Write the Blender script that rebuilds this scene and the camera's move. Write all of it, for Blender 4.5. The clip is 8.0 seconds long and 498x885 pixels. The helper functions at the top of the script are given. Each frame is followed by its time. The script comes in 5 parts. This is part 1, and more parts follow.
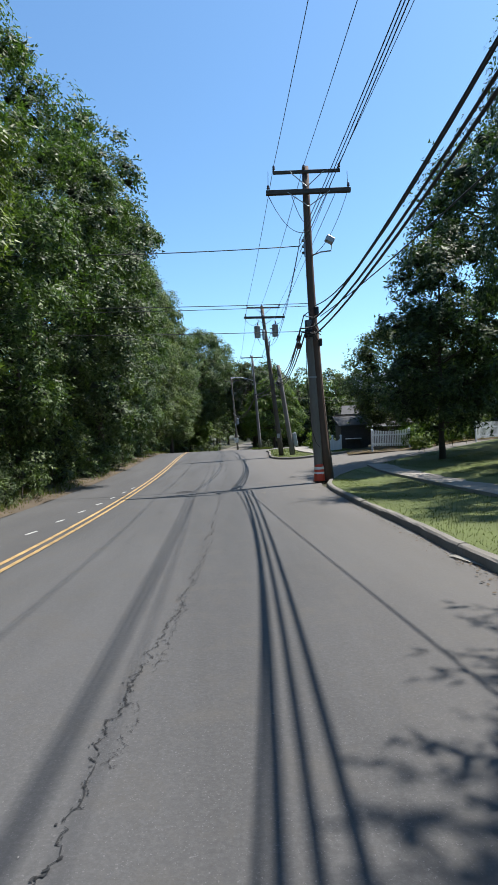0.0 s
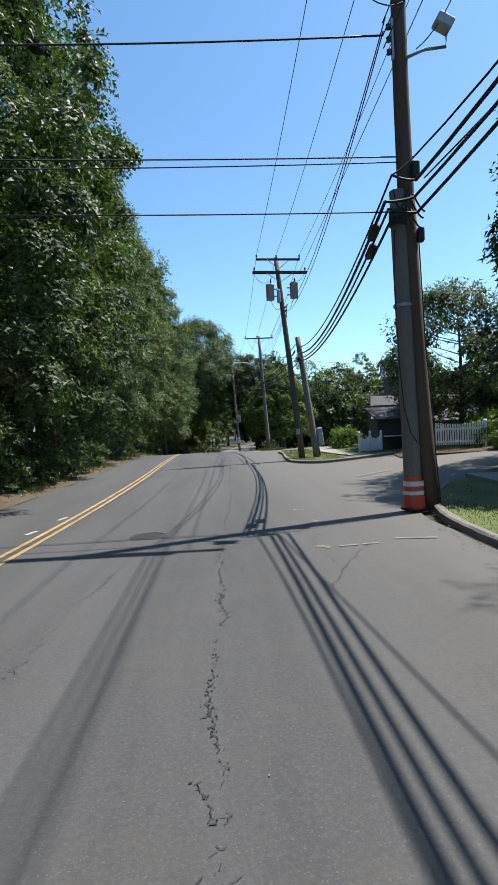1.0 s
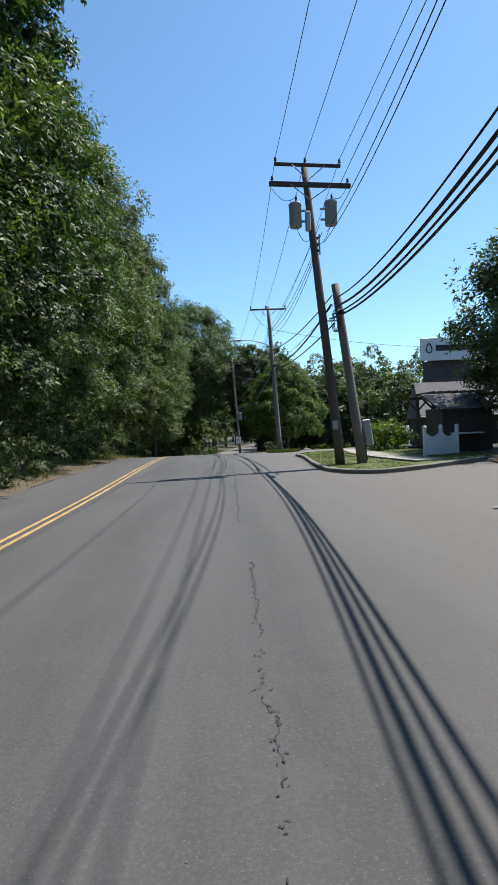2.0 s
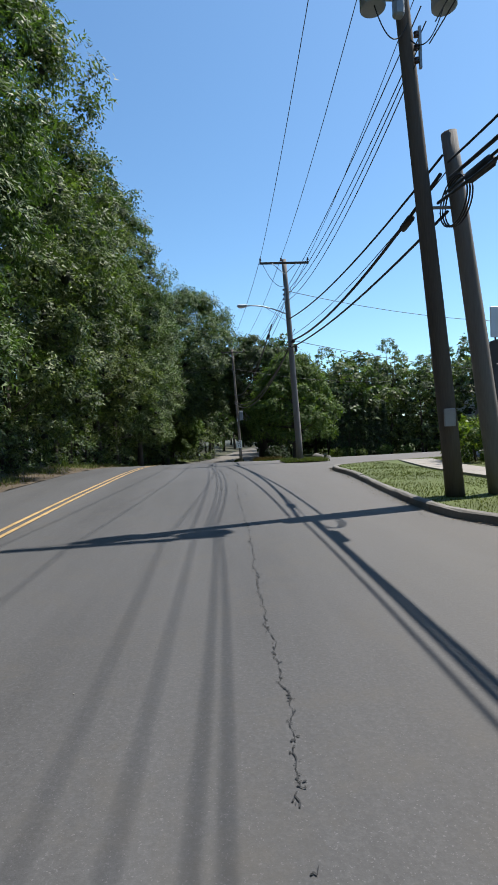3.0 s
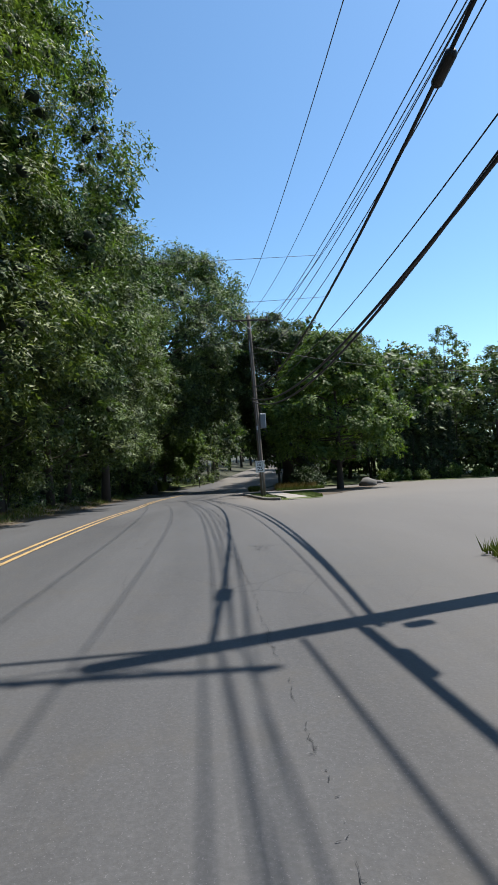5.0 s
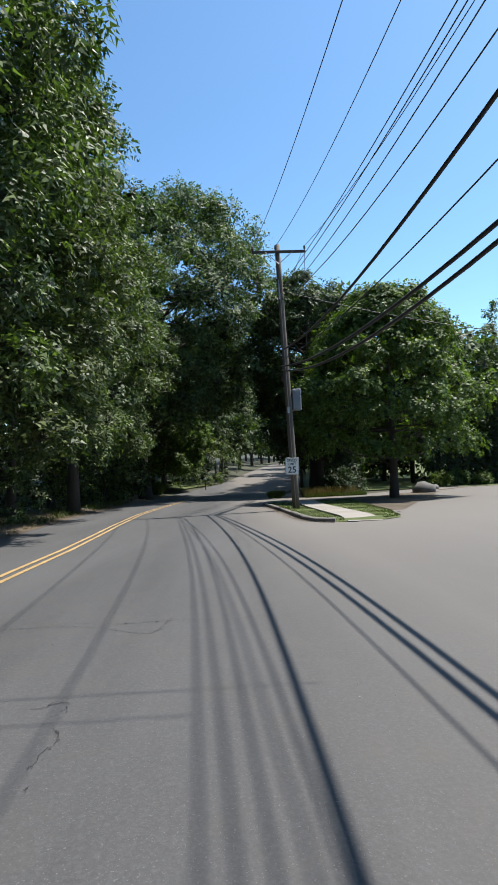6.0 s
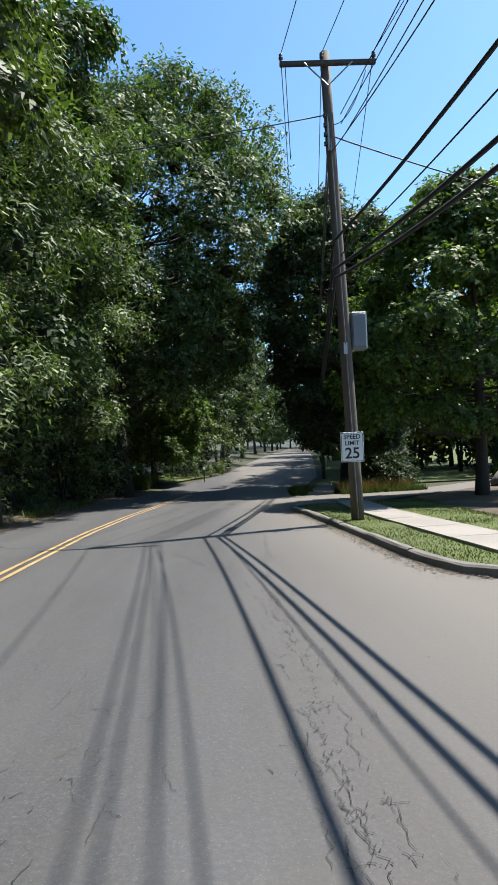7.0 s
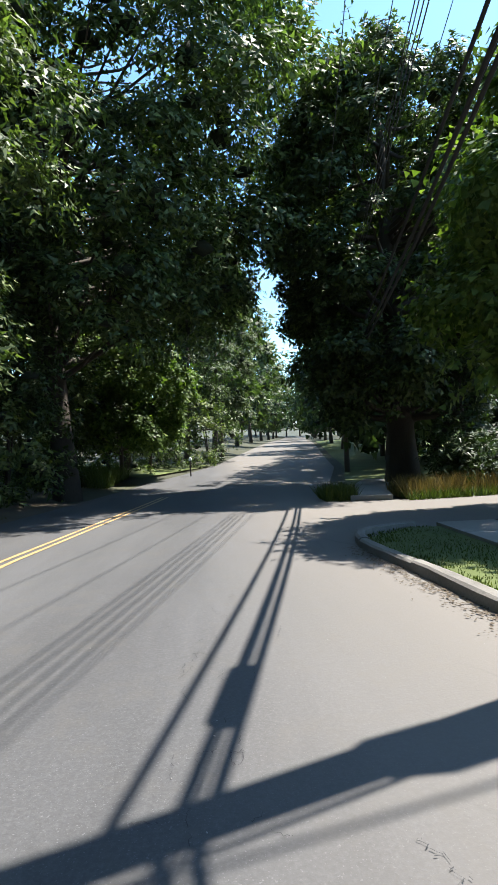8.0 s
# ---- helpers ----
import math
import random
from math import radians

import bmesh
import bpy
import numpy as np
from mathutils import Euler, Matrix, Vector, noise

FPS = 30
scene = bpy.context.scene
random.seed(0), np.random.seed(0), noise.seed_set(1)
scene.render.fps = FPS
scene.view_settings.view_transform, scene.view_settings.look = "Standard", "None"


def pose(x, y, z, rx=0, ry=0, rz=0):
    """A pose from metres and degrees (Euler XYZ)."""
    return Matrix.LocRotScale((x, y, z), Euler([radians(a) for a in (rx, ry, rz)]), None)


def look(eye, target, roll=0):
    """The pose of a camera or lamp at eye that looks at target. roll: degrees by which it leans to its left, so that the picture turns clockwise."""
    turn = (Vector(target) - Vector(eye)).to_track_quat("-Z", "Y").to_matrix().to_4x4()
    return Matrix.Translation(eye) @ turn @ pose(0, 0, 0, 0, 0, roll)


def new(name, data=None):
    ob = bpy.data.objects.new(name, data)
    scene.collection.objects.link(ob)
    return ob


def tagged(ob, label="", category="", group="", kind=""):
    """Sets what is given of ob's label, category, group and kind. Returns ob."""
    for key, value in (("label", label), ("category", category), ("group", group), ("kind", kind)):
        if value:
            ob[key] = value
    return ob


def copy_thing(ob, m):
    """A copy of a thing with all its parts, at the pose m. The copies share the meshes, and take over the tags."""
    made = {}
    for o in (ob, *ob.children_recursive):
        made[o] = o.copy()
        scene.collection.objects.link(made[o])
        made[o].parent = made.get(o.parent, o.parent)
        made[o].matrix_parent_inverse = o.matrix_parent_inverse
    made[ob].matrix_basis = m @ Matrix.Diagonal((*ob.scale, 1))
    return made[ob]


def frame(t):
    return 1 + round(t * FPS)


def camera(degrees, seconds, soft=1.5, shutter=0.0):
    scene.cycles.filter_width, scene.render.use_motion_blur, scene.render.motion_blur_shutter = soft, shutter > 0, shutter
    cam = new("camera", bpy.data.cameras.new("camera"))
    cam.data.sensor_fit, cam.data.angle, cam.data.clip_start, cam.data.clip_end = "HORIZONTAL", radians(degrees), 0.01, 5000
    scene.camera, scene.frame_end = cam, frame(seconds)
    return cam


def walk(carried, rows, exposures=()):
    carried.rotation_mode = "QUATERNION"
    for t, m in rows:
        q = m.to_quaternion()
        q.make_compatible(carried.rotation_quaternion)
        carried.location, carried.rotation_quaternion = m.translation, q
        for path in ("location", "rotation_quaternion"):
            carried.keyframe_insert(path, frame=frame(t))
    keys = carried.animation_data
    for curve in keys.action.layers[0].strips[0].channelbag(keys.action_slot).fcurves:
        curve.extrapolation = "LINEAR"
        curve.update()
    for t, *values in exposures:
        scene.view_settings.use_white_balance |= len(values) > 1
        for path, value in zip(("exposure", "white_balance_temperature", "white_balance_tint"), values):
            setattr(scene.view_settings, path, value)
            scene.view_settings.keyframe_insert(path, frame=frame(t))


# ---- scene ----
# The camera rides along the street: x to the right, y ahead, z up.
cam = camera(50.52, 8.0, soft=1.6)
PATH = [
    (0.0, 0.000, 0.000, 1.541, -3.530, -1.969, -2.649),
    (0.5, -0.023, 5.196, 1.268, -3.686, -1.934, -2.651),
    (1.0, 0.006, 10.381, 0.997, -3.629, -1.767, -2.691),
    (1.5, 0.051, 15.348, 0.752, -3.744, -1.822, -2.642),
    (2.0, 0.022, 20.546, 0.595, -3.972, -1.633, -2.369),
    (2.2, 0.032, 22.709, 0.530, -4.045, -1.766, -2.316),
    (2.5, 0.083, 25.873, 0.500, -4.136, -1.746, -2.270),
    (3.0, 0.220, 30.979, 0.447, -4.235, -1.281, -2.252),
    (3.3, 0.289, 33.983, 0.412, -4.261, -0.888, -2.237),
    (3.5, 0.320, 35.970, 0.411, -4.265, -0.617, -2.211),
    (4.0, 0.374, 41.058, 0.424, -4.300, 0.054, -2.353),
    (4.2, 0.362, 43.202, 0.419, -4.345, 0.153, -2.475),
    (4.5, 0.301, 46.476, 0.413, -4.293, 0.288, -2.550),
    (5.0, 0.189, 51.959, 0.355, -3.996, 0.520, -2.436),
    (5.3, 0.131, 55.277, 0.321, -3.755, 0.527, -2.271),
    (5.5, 0.101, 57.503, 0.294, -3.584, 0.442, -2.118),
    (6.0, 0.044, 63.078, 0.030, -3.167, 0.357, -1.796),
    (6.5, -0.048, 68.318, -0.215, -3.052, -0.168, -1.907),
    (7.0, -0.139, 73.495, -0.544, -3.161, -0.821, -2.300),
    (7.5, -0.212, 78.736, -0.906, -3.502, -1.589, -2.429),
    (8.0, 0.001, 83.927, -1.210, -3.864, -1.922, -2.382),
]
EXPOSURES = [(0.0, 1.0), (1.5, 0.95), (2.0, 0.9), (3.5, 0.76), (4.0, 0.76), (5.5, 0.92), (6.5, 1.1), (7.0, 1.25), (7.5, 1.5), (8.0, 1.85)]
walk(cam, [(t, pose(x, y, z, 90 + pitch, 0, yaw) @ pose(0, 0, 0, 0, 0, roll)) for t, x, y, z, yaw, pitch, roll in PATH], EXPOSURES)

# ---- sky and sun ----
SUN_AZ, SUN_EL = 72.0, 62.5  # degrees clockwise from +y, and up
world = bpy.data.worlds.new("world")
scene.world = world
world.use_nodes = True
wt = world.node_tree
sky = wt.nodes.new("ShaderNodeTexSky")
sky.sky_type, sky.sun_disc = "NISHITA", False
sky.sun_elevation, sky.sun_rotation = radians(SUN_EL), radians(SUN_AZ)
sky.air_density, sky.dust_density, sky.ozone_density = 1.0, 0.6, 1.6
haze = wt.nodes.new("ShaderNodeMix")
haze.data_type, haze.blend_type = "RGBA", "MULTIPLY"
haze.inputs[0].default_value, haze.inputs[7].default_value = 1.0, (0.74, 0.985, 1.09, 1)
wt.links.new(sky.outputs[0], haze.inputs[6])
wt.links.new(haze.outputs[2], wt.nodes["Background"].inputs[0])
wt.nodes["Background"].inputs[1].default_value = 0.106
sun = new("sun", bpy.data.lights.new("sun", "SUN"))
sun.data.energy, sun.data.angle, sun.data.color = 5.0, radians(0.53), (1.0, 0.955, 0.89)
to_sun = Vector((math.sin(radians(SUN_AZ)) * math.cos(radians(SUN_EL)), math.cos(radians(SUN_AZ)) * math.cos(radians(SUN_EL)), math.sin(radians(SUN_EL))))
sun.matrix_world = look(to_sun * 200, (0, 0, 0))


# ---- materials ----
def material(name):
    m = bpy.data.materials.new(name)
    m.use_nodes = True
    nt = m.node_tree
    return m, nt, nt.nodes["Principled BSDF"]


def node(nt, kind, **values):
    n = nt.nodes.new("ShaderNode" + kind)
    for key, value in values.items():
        n.inputs[key].default_value = value
    return n


def coords(nt, scale=(1, 1, 1)):
    tc, mp = nt.nodes.new("ShaderNodeTexCoord"), nt.nodes.new("ShaderNodeMapping")
    mp.inputs["Scale"].default_value = scale
    nt.links.new(tc.outputs["Object"], mp.inputs["Vector"])
    return mp.outputs["Vector"]


def noise_tex(nt, vec, scale, detail=4.0, rough=0.55):
    n = node(nt, "TexNoise", Scale=scale, Detail=detail, Roughness=rough)
    nt.links.new(vec, n.inputs["Vector"])
    return n.outputs["Fac"]


def ramp(nt, fac, *stops):
    r = nt.nodes.new("ShaderNodeValToRGB")
    e = r.color_ramp.elements
    while len(e) < len(stops):
        e.new(0.5)
    for i, (p, c) in enumerate(stops):
        e[i].position, e[i].color = p, (*c, 1) if len(c) == 3 else c
    nt.links.new(fac, r.inputs["Fac"])
    return r.outputs["Color"]


def mix(nt, fac, a, b, how="MIX"):
    m = nt.nodes.new("ShaderNodeMix")
    m.data_type, m.blend_type = "RGBA", how
    for value, sock in ((fac, 0), (a, 6), (b, 7)):
        if isinstance(value, (int, float)):
            m.inputs[sock].default_value = value
        elif isinstance(value, tuple):
            m.inputs[sock].default_value = (*value, 1)
        else:
            nt.links.new(value, m.inputs[sock])
    return m.outputs[2]


def bump(nt, bsdf, height, strength=0.3, distance=0.02):
    b = node(nt, "Bump", Strength=strength, Distance=distance)
    nt.links.new(height, b.inputs["Height"])
    nt.links.new(b.outputs["Normal"], bsdf.inputs["Normal"])


def grey(v):
    return (v, v, v)


def simple(name, colour, rough=0.7, metal=0.0, vary=0.25, scale=6.0, relief=0.15, stretch=(1, 1, 1)):
    """A plain surface with two scales of mottling and a fine relief."""
    m, nt, b = material(name)
    v = coords(nt, stretch)
    big, fine = noise_tex(nt, v, scale * 0.25, 3), noise_tex(nt, v, scale * 6, 3)
    lo, hi = tuple(c * (1 - vary) for c in colour), tuple(min(1, c * (1 + vary)) for c in colour)
    c = mix(nt, 0.35, ramp(nt, big, (0.3, lo), (0.7, hi)), ramp(nt, fine, (0.3, lo), (0.7, hi)))
    nt.links.new(c, b.inputs["Base Color"])
    b.inputs["Roughness"].default_value, b.inputs["Metallic"].default_value = rough, metal
    bump(nt, b, fine, relief, 0.01)
    return m


def stretch(nt, value, lo, hi):
    n = nt.nodes.new("ShaderNodeMapRange")
    n.inputs[1].default_value, n.inputs[2].default_value = lo, hi
    nt.links.new(value, n.inputs[0])
    return n.outputs[0]


def asphalt(name, base, warm, crack, gutter=None):
    m, nt, b = material(name)
    v = coords(nt)
    lane = coords(nt, (1.0, 0.12, 1.0))
    patches, grit, dirt = noise_tex(nt, lane, 0.55, 6, 0.65), noise_tex(nt, v, 38, 3, 0.75), noise_tex(nt, v, 2.2, 8, 0.7)
    lo, hi = tuple(c * 0.66 for c in base), tuple(c * 1.32 for c in base)
    c = ramp(nt, patches, (0.32, lo), (0.68, hi))
    c = mix(nt, 0.2, c, ramp(nt, grit, (0.3, grey(0.018)), (0.5, base), (0.75, grey(0.13))))
    chips = ramp(nt, noise_tex(nt, v, 95, 1, 0.5), (0.66, grey(0)), (0.74, grey(0.32)))
    c = mix(nt, chips, c, tuple(min(1.0, k * 3.4) for k in base))
    c = mix(nt, mix(nt, 0.0, ramp(nt, dirt, (0.5, grey(0)), (0.75, grey(0.65))), (0, 0, 0)), c, warm)
    if gutter:
        # the worn, sun-bleached side of the carriageway, and the apron of the lot
        xyz = node(nt, "SeparateXYZ")
        nt.links.new(mix(nt, 0.05, v, noise_colour(nt, v, 0.5)), xyz.inputs[0])
        side = ramp(nt, stretch(nt, xyz.outputs[0], 0.6, 9.6), (0.0, grey(0)), (0.29, grey(0.40)), (1.0, grey(0.72)))
        apron = mix(nt, 1.0, ramp(nt, stretch(nt, xyz.outputs[0], -0.2, 2.4), (0.0, grey(0)), (1.0, grey(0.85))), ramp(nt, stretch(nt, xyz.outputs[1], 54.0, 76.0), (0.0, grey(0)), (1.0, grey(1))), "MULTIPLY")
        c = mix(nt, mix(nt, 1.0, side, apron, "LIGHTEN"), c, gutter)
    cell = node(nt, "TexVoronoi", Scale=0.8)
    cell.feature = "DISTANCE_TO_EDGE"
    warp = mix(nt, 0.12, v, noise_colour(nt, v, 1.8))
    nt.links.new(warp, cell.inputs["Vector"])
    line = ramp(nt, cell.outputs["Distance"], (0.0, grey(1)), (0.012, grey(0)))
    where = ramp(nt, noise_tex(nt, v, 0.16, 3), (0.56, grey(0)), (0.66, grey(crack)))
    cracks = mix(nt, 1.0, line, where, "MULTIPLY")
    c = mix(nt, cracks, c, grey(0.012))
    nt.links.new(c, b.inputs["Base Color"])
    b.inputs["Roughness"].default_value = 0.86
    bump(nt, b, grit, 0.35, 0.006)
    return m


def noise_colour(nt, vec, scale):
    n = node(nt, "TexNoise", Scale=scale, Detail=3.0)
    nt.links.new(vec, n.inputs["Vector"])
    return n.outputs["Color"]


def leaf_material(name, dark, light, through_colour, gloss=0.52, glow=0.26):
    m, nt, b = material(name)
    geo, info = nt.nodes.new("ShaderNodeNewGeometry"), nt.nodes.new("ShaderNodeObjectInfo")
    c = ramp(nt, geo.outputs["Random Per Island"], (0.0, dark), (0.55, tuple(a * 0.72 + d * 0.28 for a, d in zip(dark, light))), (1.0, light))
    tint = ramp(nt, info.outputs["Random"], (0.0, (0.8, 0.9, 0.85)), (0.5, (1, 1, 1)), (1.0, (1.15, 1.06, 0.85)))
    c = mix(nt, 1.0, c, tint, "MULTIPLY")
    nt.links.new(c, b.inputs["Base Color"])
    b.inputs["Roughness"].default_value, b.inputs["Specular IOR Level"].default_value = gloss, 0.25
    t = node(nt, "BsdfTranslucent")
    nt.links.new(mix(nt, 1.0, c, through_colour, "MULTIPLY"), t.inputs["Color"])
    add, out = nt.nodes.new("ShaderNodeMixShader"), nt.nodes["Material Output"]
    add.inputs[0].default_value = glow
    nt.links.new(b.outputs[0], add.inputs[1])
    nt.links.new(t.outputs[0], add.inputs[2])
    nt.links.new(add.outputs[0], out.inputs["Surface"])
    return m


ROAD = asphalt("worn_asphalt", (0.050, 0.0495, 0.0505), (0.06, 0.055, 0.048), 0.3, (0.126, 0.113, 0.098))
CONCRETE = simple("concrete", (0.22, 0.20, 0.175), 0.85, vary=0.16, scale=3)
KERB = simple("weathered_kerb", (0.135, 0.125, 0.110), 0.9, vary=0.35, scale=5, relief=0.4)
YELLOW = simple("yellow_paint", (0.31, 0.205, 0.085), 0.7, vary=0.42, scale=10)
WHITE_LINE = simple("white_line_paint", (0.38, 0.38, 0.37), 0.7, vary=0.2, scale=10)
FAINT = simple("faint_marking_paint", (0.17, 0.165, 0.15), 0.8, vary=0.4, scale=8)
TAR = simple("tar", (0.014, 0.014, 0.015), 0.8)
LAWN = simple("lawn_soil", (0.062, 0.080, 0.018), 0.95, vary=0.35, scale=2.5, relief=0.4)
SOIL = simple("leaf_litter", (0.066, 0.049, 0.031), 0.95, vary=0.45, scale=3, relief=0.5)
FOREST = simple("forest_floor", (0.035, 0.036, 0.018), 0.95, vary=0.4, scale=1.5, relief=0.4)
# near-black fill for the crowns: the shade between leaves, put into colour
CROWN_SHADE = simple("crown_inner_shade", (0.014, 0.020, 0.009), 0.95, vary=0.5, scale=7, relief=0.6)
BARK = simple("bark", (0.05, 0.04, 0.031), 0.95, vary=0.45, scale=5, relief=0.8, stretch=(1, 1, 0.25))
POLE = simple("weathered_pole_wood", (0.10, 0.083, 0.068), 0.9, vary=0.35, scale=6, relief=0.6, stretch=(1.5, 1.5, 0.06))
POLE_RED = simple("treated_pole_wood", (0.088, 0.058, 0.046), 0.85, vary=0.4, scale=6, relief=0.6, stretch=(1.5, 1.5, 0.06))
POLE_GREY = simple("grey_pole_wood", (0.165, 0.155, 0.145), 0.9, vary=0.3, scale=6, relief=0.6, stretch=(1.5, 1.5, 0.06))
ARM = simple("crossarm_wood", (0.06, 0.05, 0.042), 0.9, vary=0.3, scale=8, relief=0.4)
GALV = simple("galvanised_metal", (0.33, 0.35, 0.37), 0.5, 0.55, vary=0.18)
CAN = simple("transformer_paint", (0.30, 0.335, 0.36), 0.45, 0.1, vary=0.12)
CABINET = simple("cabinet_paint", (0.15, 0.17, 0.19), 0.5, 0.1, vary=0.15)
PORCELAIN = simple("brown_porcelain", (0.07, 0.045, 0.04), 0.25)
CABLE = simple("black_cable", (0.016, 0.016, 0.018), 0.65)
WIRE = simple("bare_wire", (0.06, 0.062, 0.065), 0.6, 0.3)
ORANGE = simple("cone_orange", (0.52, 0.06, 0.028), 0.5, vary=0.2)
REFLECT = simple("reflective_white", (0.62, 0.6, 0.58), 0.45)
RUBBER = simple("black_rubber", (0.02, 0.02, 0.02), 0.8)
SIGN_WHITE = simple("sign_white", (0.66, 0.68, 0.68), 0.4, vary=0.06)
SIGN_BLACK = simple("sign_black", (0.012, 0.012, 0.014), 0.45)
VINYL = simple("white_vinyl", (0.62, 0.66, 0.70), 0.5, vary=0.08)
SHINGLE = simple("grey_shingle", (0.06, 0.058, 0.06), 0.9, vary=0.3, scale=8, relief=0.5)
DARKWALL = simple("dark_clapboard", (0.055, 0.05, 0.05), 0.8, vary=0.25)
TIMBER = simple("dark_timber", (0.05, 0.042, 0.038), 0.8, vary=0.3)
PALEWALL = simple("pale_siding", (0.55, 0.58, 0.6), 0.7, vary=0.08)
STONE = simple("field_stone", (0.10, 0.095, 0.088), 0.9, vary=0.35, scale=4, relief=0.5)
IRON = simple("cast_iron", (0.05, 0.047, 0.045), 0.65, 0.5, vary=0.3)
PAINT_MARK = simple("utility_mark_paint", (0.20, 0.18, 0.13), 0.8, vary=0.3)
LEAF_A = leaf_material("roadside_leaf", (0.024, 0.042, 0.013), (0.155, 0.195, 0.075), (1.4, 1.8, 0.55))
LEAF_B = leaf_material("oak_leaf", (0.020, 0.034, 0.013), (0.110, 0.148, 0.062), (1.4, 1.8, 0.6))
LEAF_C = leaf_material("maple_leaf", (0.040, 0.072, 0.014), (0.150, 0.200, 0.055), (1.5, 1.75, 0.55), glow=0.38)
LEAF_D = leaf_material("evergreen_leaf", (0.016, 0.032, 0.014), (0.035, 0.055, 0.022), (1.2, 1.5, 0.6))
GRASS = leaf_material("grass_blade", (0.040, 0.060, 0.012), (0.10, 0.125, 0.028), (1.4, 1.5, 0.6), 0.6)
STRAW = leaf_material("straw_blade", (0.08, 0.075, 0.025), (0.19, 0.15, 0.07), (1.2, 1.1, 0.7), 0.7)


# ---- mesh helpers ----
class Build:
    """Collects vertices and faces of one mesh."""

    def __init__(self):
        self.v, self.f = [], []

    def add(self, verts, faces):
        n = len(self.v)
        self.v.extend(tuple(p) for p in verts)
        self.f.extend(tuple(i + n for i in face) for face in faces)
        return self

    def tube(self, points, radii, sides=10, capped=True):
        points = [Vector(p) for p in points]
        rings = []
        for i, p in enumerate(points):
            d = (points[min(i + 1, len(points) - 1)] - points[max(i - 1, 0)]).normalized()
            side = d.cross(Vector((0, 0, 1)) if abs(d.z) < 0.95 else Vector((1, 0, 0))).normalized()
            up = side.cross(d)
            r = radii[i] if isinstance(radii, (list, tuple)) else radii
            rings.append([p + (side * math.cos(a) + up * math.sin(a)) * r for a in (k * math.tau / sides for k in range(sides))])
        faces = [(i * sides + k, i * sides + (k + 1) % sides, (i + 1) * sides + (k + 1) % sides, (i + 1) * sides + k)
                 for i in range(len(points) - 1) for k in range(sides)]
        if capped:
            faces += [tuple(range(sides))[::-1], tuple((len(points) - 1) * sides + k for k in range(sides))]
        return self.add([p for ring in rings for p in ring], faces)

    def box(self, centre, size, turn=0.0, chamfer=0.0, tilt=None):
        bm = bmesh.new()
        bmesh.ops.create_cube(bm, size=1.0, matrix=Matrix.Diagonal((*size, 1)))
        if chamfer:
            bmesh.ops.bevel(bm, geom=bm.edges[:], offset=chamfer, segments=1, affect="EDGES")
        m = Matrix.Translation(centre) @ (tilt if tilt is not None else Matrix.Rotation(turn, 4, "Z"))
        bm.verts.index_update()
        self.add([m @ v.co for v in bm.verts], [[v.index for v in f.verts] for f in bm.faces])
        bm.free()
        return self

    def lathe(self, centre, profile, sides=16):
        """profile: (radius, height) from bottom to top."""
        c = Vector(centre)
        verts = [c + Vector((r * math.cos(a), r * math.sin(a), h)) for r, h in profile for a in (k * math.tau / sides for k in range(sides))]
        faces = [(i * sides + k, i * sides + (k + 1) % sides, (i + 1) * sides + (k + 1) % sides, (i + 1) * sides + k)
                 for i in range(len(profile) - 1) for k in range(sides)]
        faces += [tuple(range(sides))[::-1], tuple((len(profile) - 1) * sides + k for k in range(sides))]
        return self.add(verts, faces)

    def mesh(self, name, mat, smooth=False):
        me = bpy.data.meshes.new(name)
        me.from_pydata([tuple(p) for p in self.v], [], self.f)
        me.materials.append(mat)
        if smooth:
            me.shade_smooth()
        me.update()
        return me


def part(name, build, mat, parent=None, label="", smooth=False):
    ob = new(name, build if isinstance(build, bpy.types.Mesh) else build.mesh(name, mat, smooth))
    if parent is not None:
        ob.parent = parent
        ob.matrix_parent_inverse = parent.matrix_world.inverted() if parent.type != "EMPTY" else Matrix.Translation(-parent.location)
    return tagged(ob, label)


def thing(name, at, label, category, group="", kind=""):
    ob = new(name)
    ob.location = at
    return tagged(ob, label, category, group, kind)


def structure(name, build, mat, label, category, smooth=False, kind="structure"):
    return tagged(part(name, build, mat, smooth=smooth), label, category, kind=kind)


# ---- the lie of the land ----
KNOT = 11.5
HEIGHTS = (1.2, 0.61, 0.0, -0.63, -1.0, -1.14, -1.12, -1.25, -1.78, -2.57, -3.30, -3.90, -4.38, -4.66, -4.80, -4.86, -4.9, -4.95, -5.05, -5.2, -5.4, -5.6, -5.85, -6.1, -6.3, -6.5, -6.7)


def curve_at(y, ys, vs):
    return float(np.interp(y, ys, vs))


def profile(y):
    s = min(max(y / KNOT + 2, 0.0), len(HEIGHTS) - 1.001)
    i, f = int(s), s - int(s)
    p = [HEIGHTS[min(max(i + k, 0), len(HEIGHTS) - 1)] for k in (-1, 0, 1, 2)]
    return 0.5 * (2 * p[1] + (p[2] - p[0]) * f + (2 * p[0] - 5 * p[1] + 4 * p[2] - p[3]) * f * f + (3 * p[1] - p[0] - 3 * p[2] + p[3]) * f ** 3)


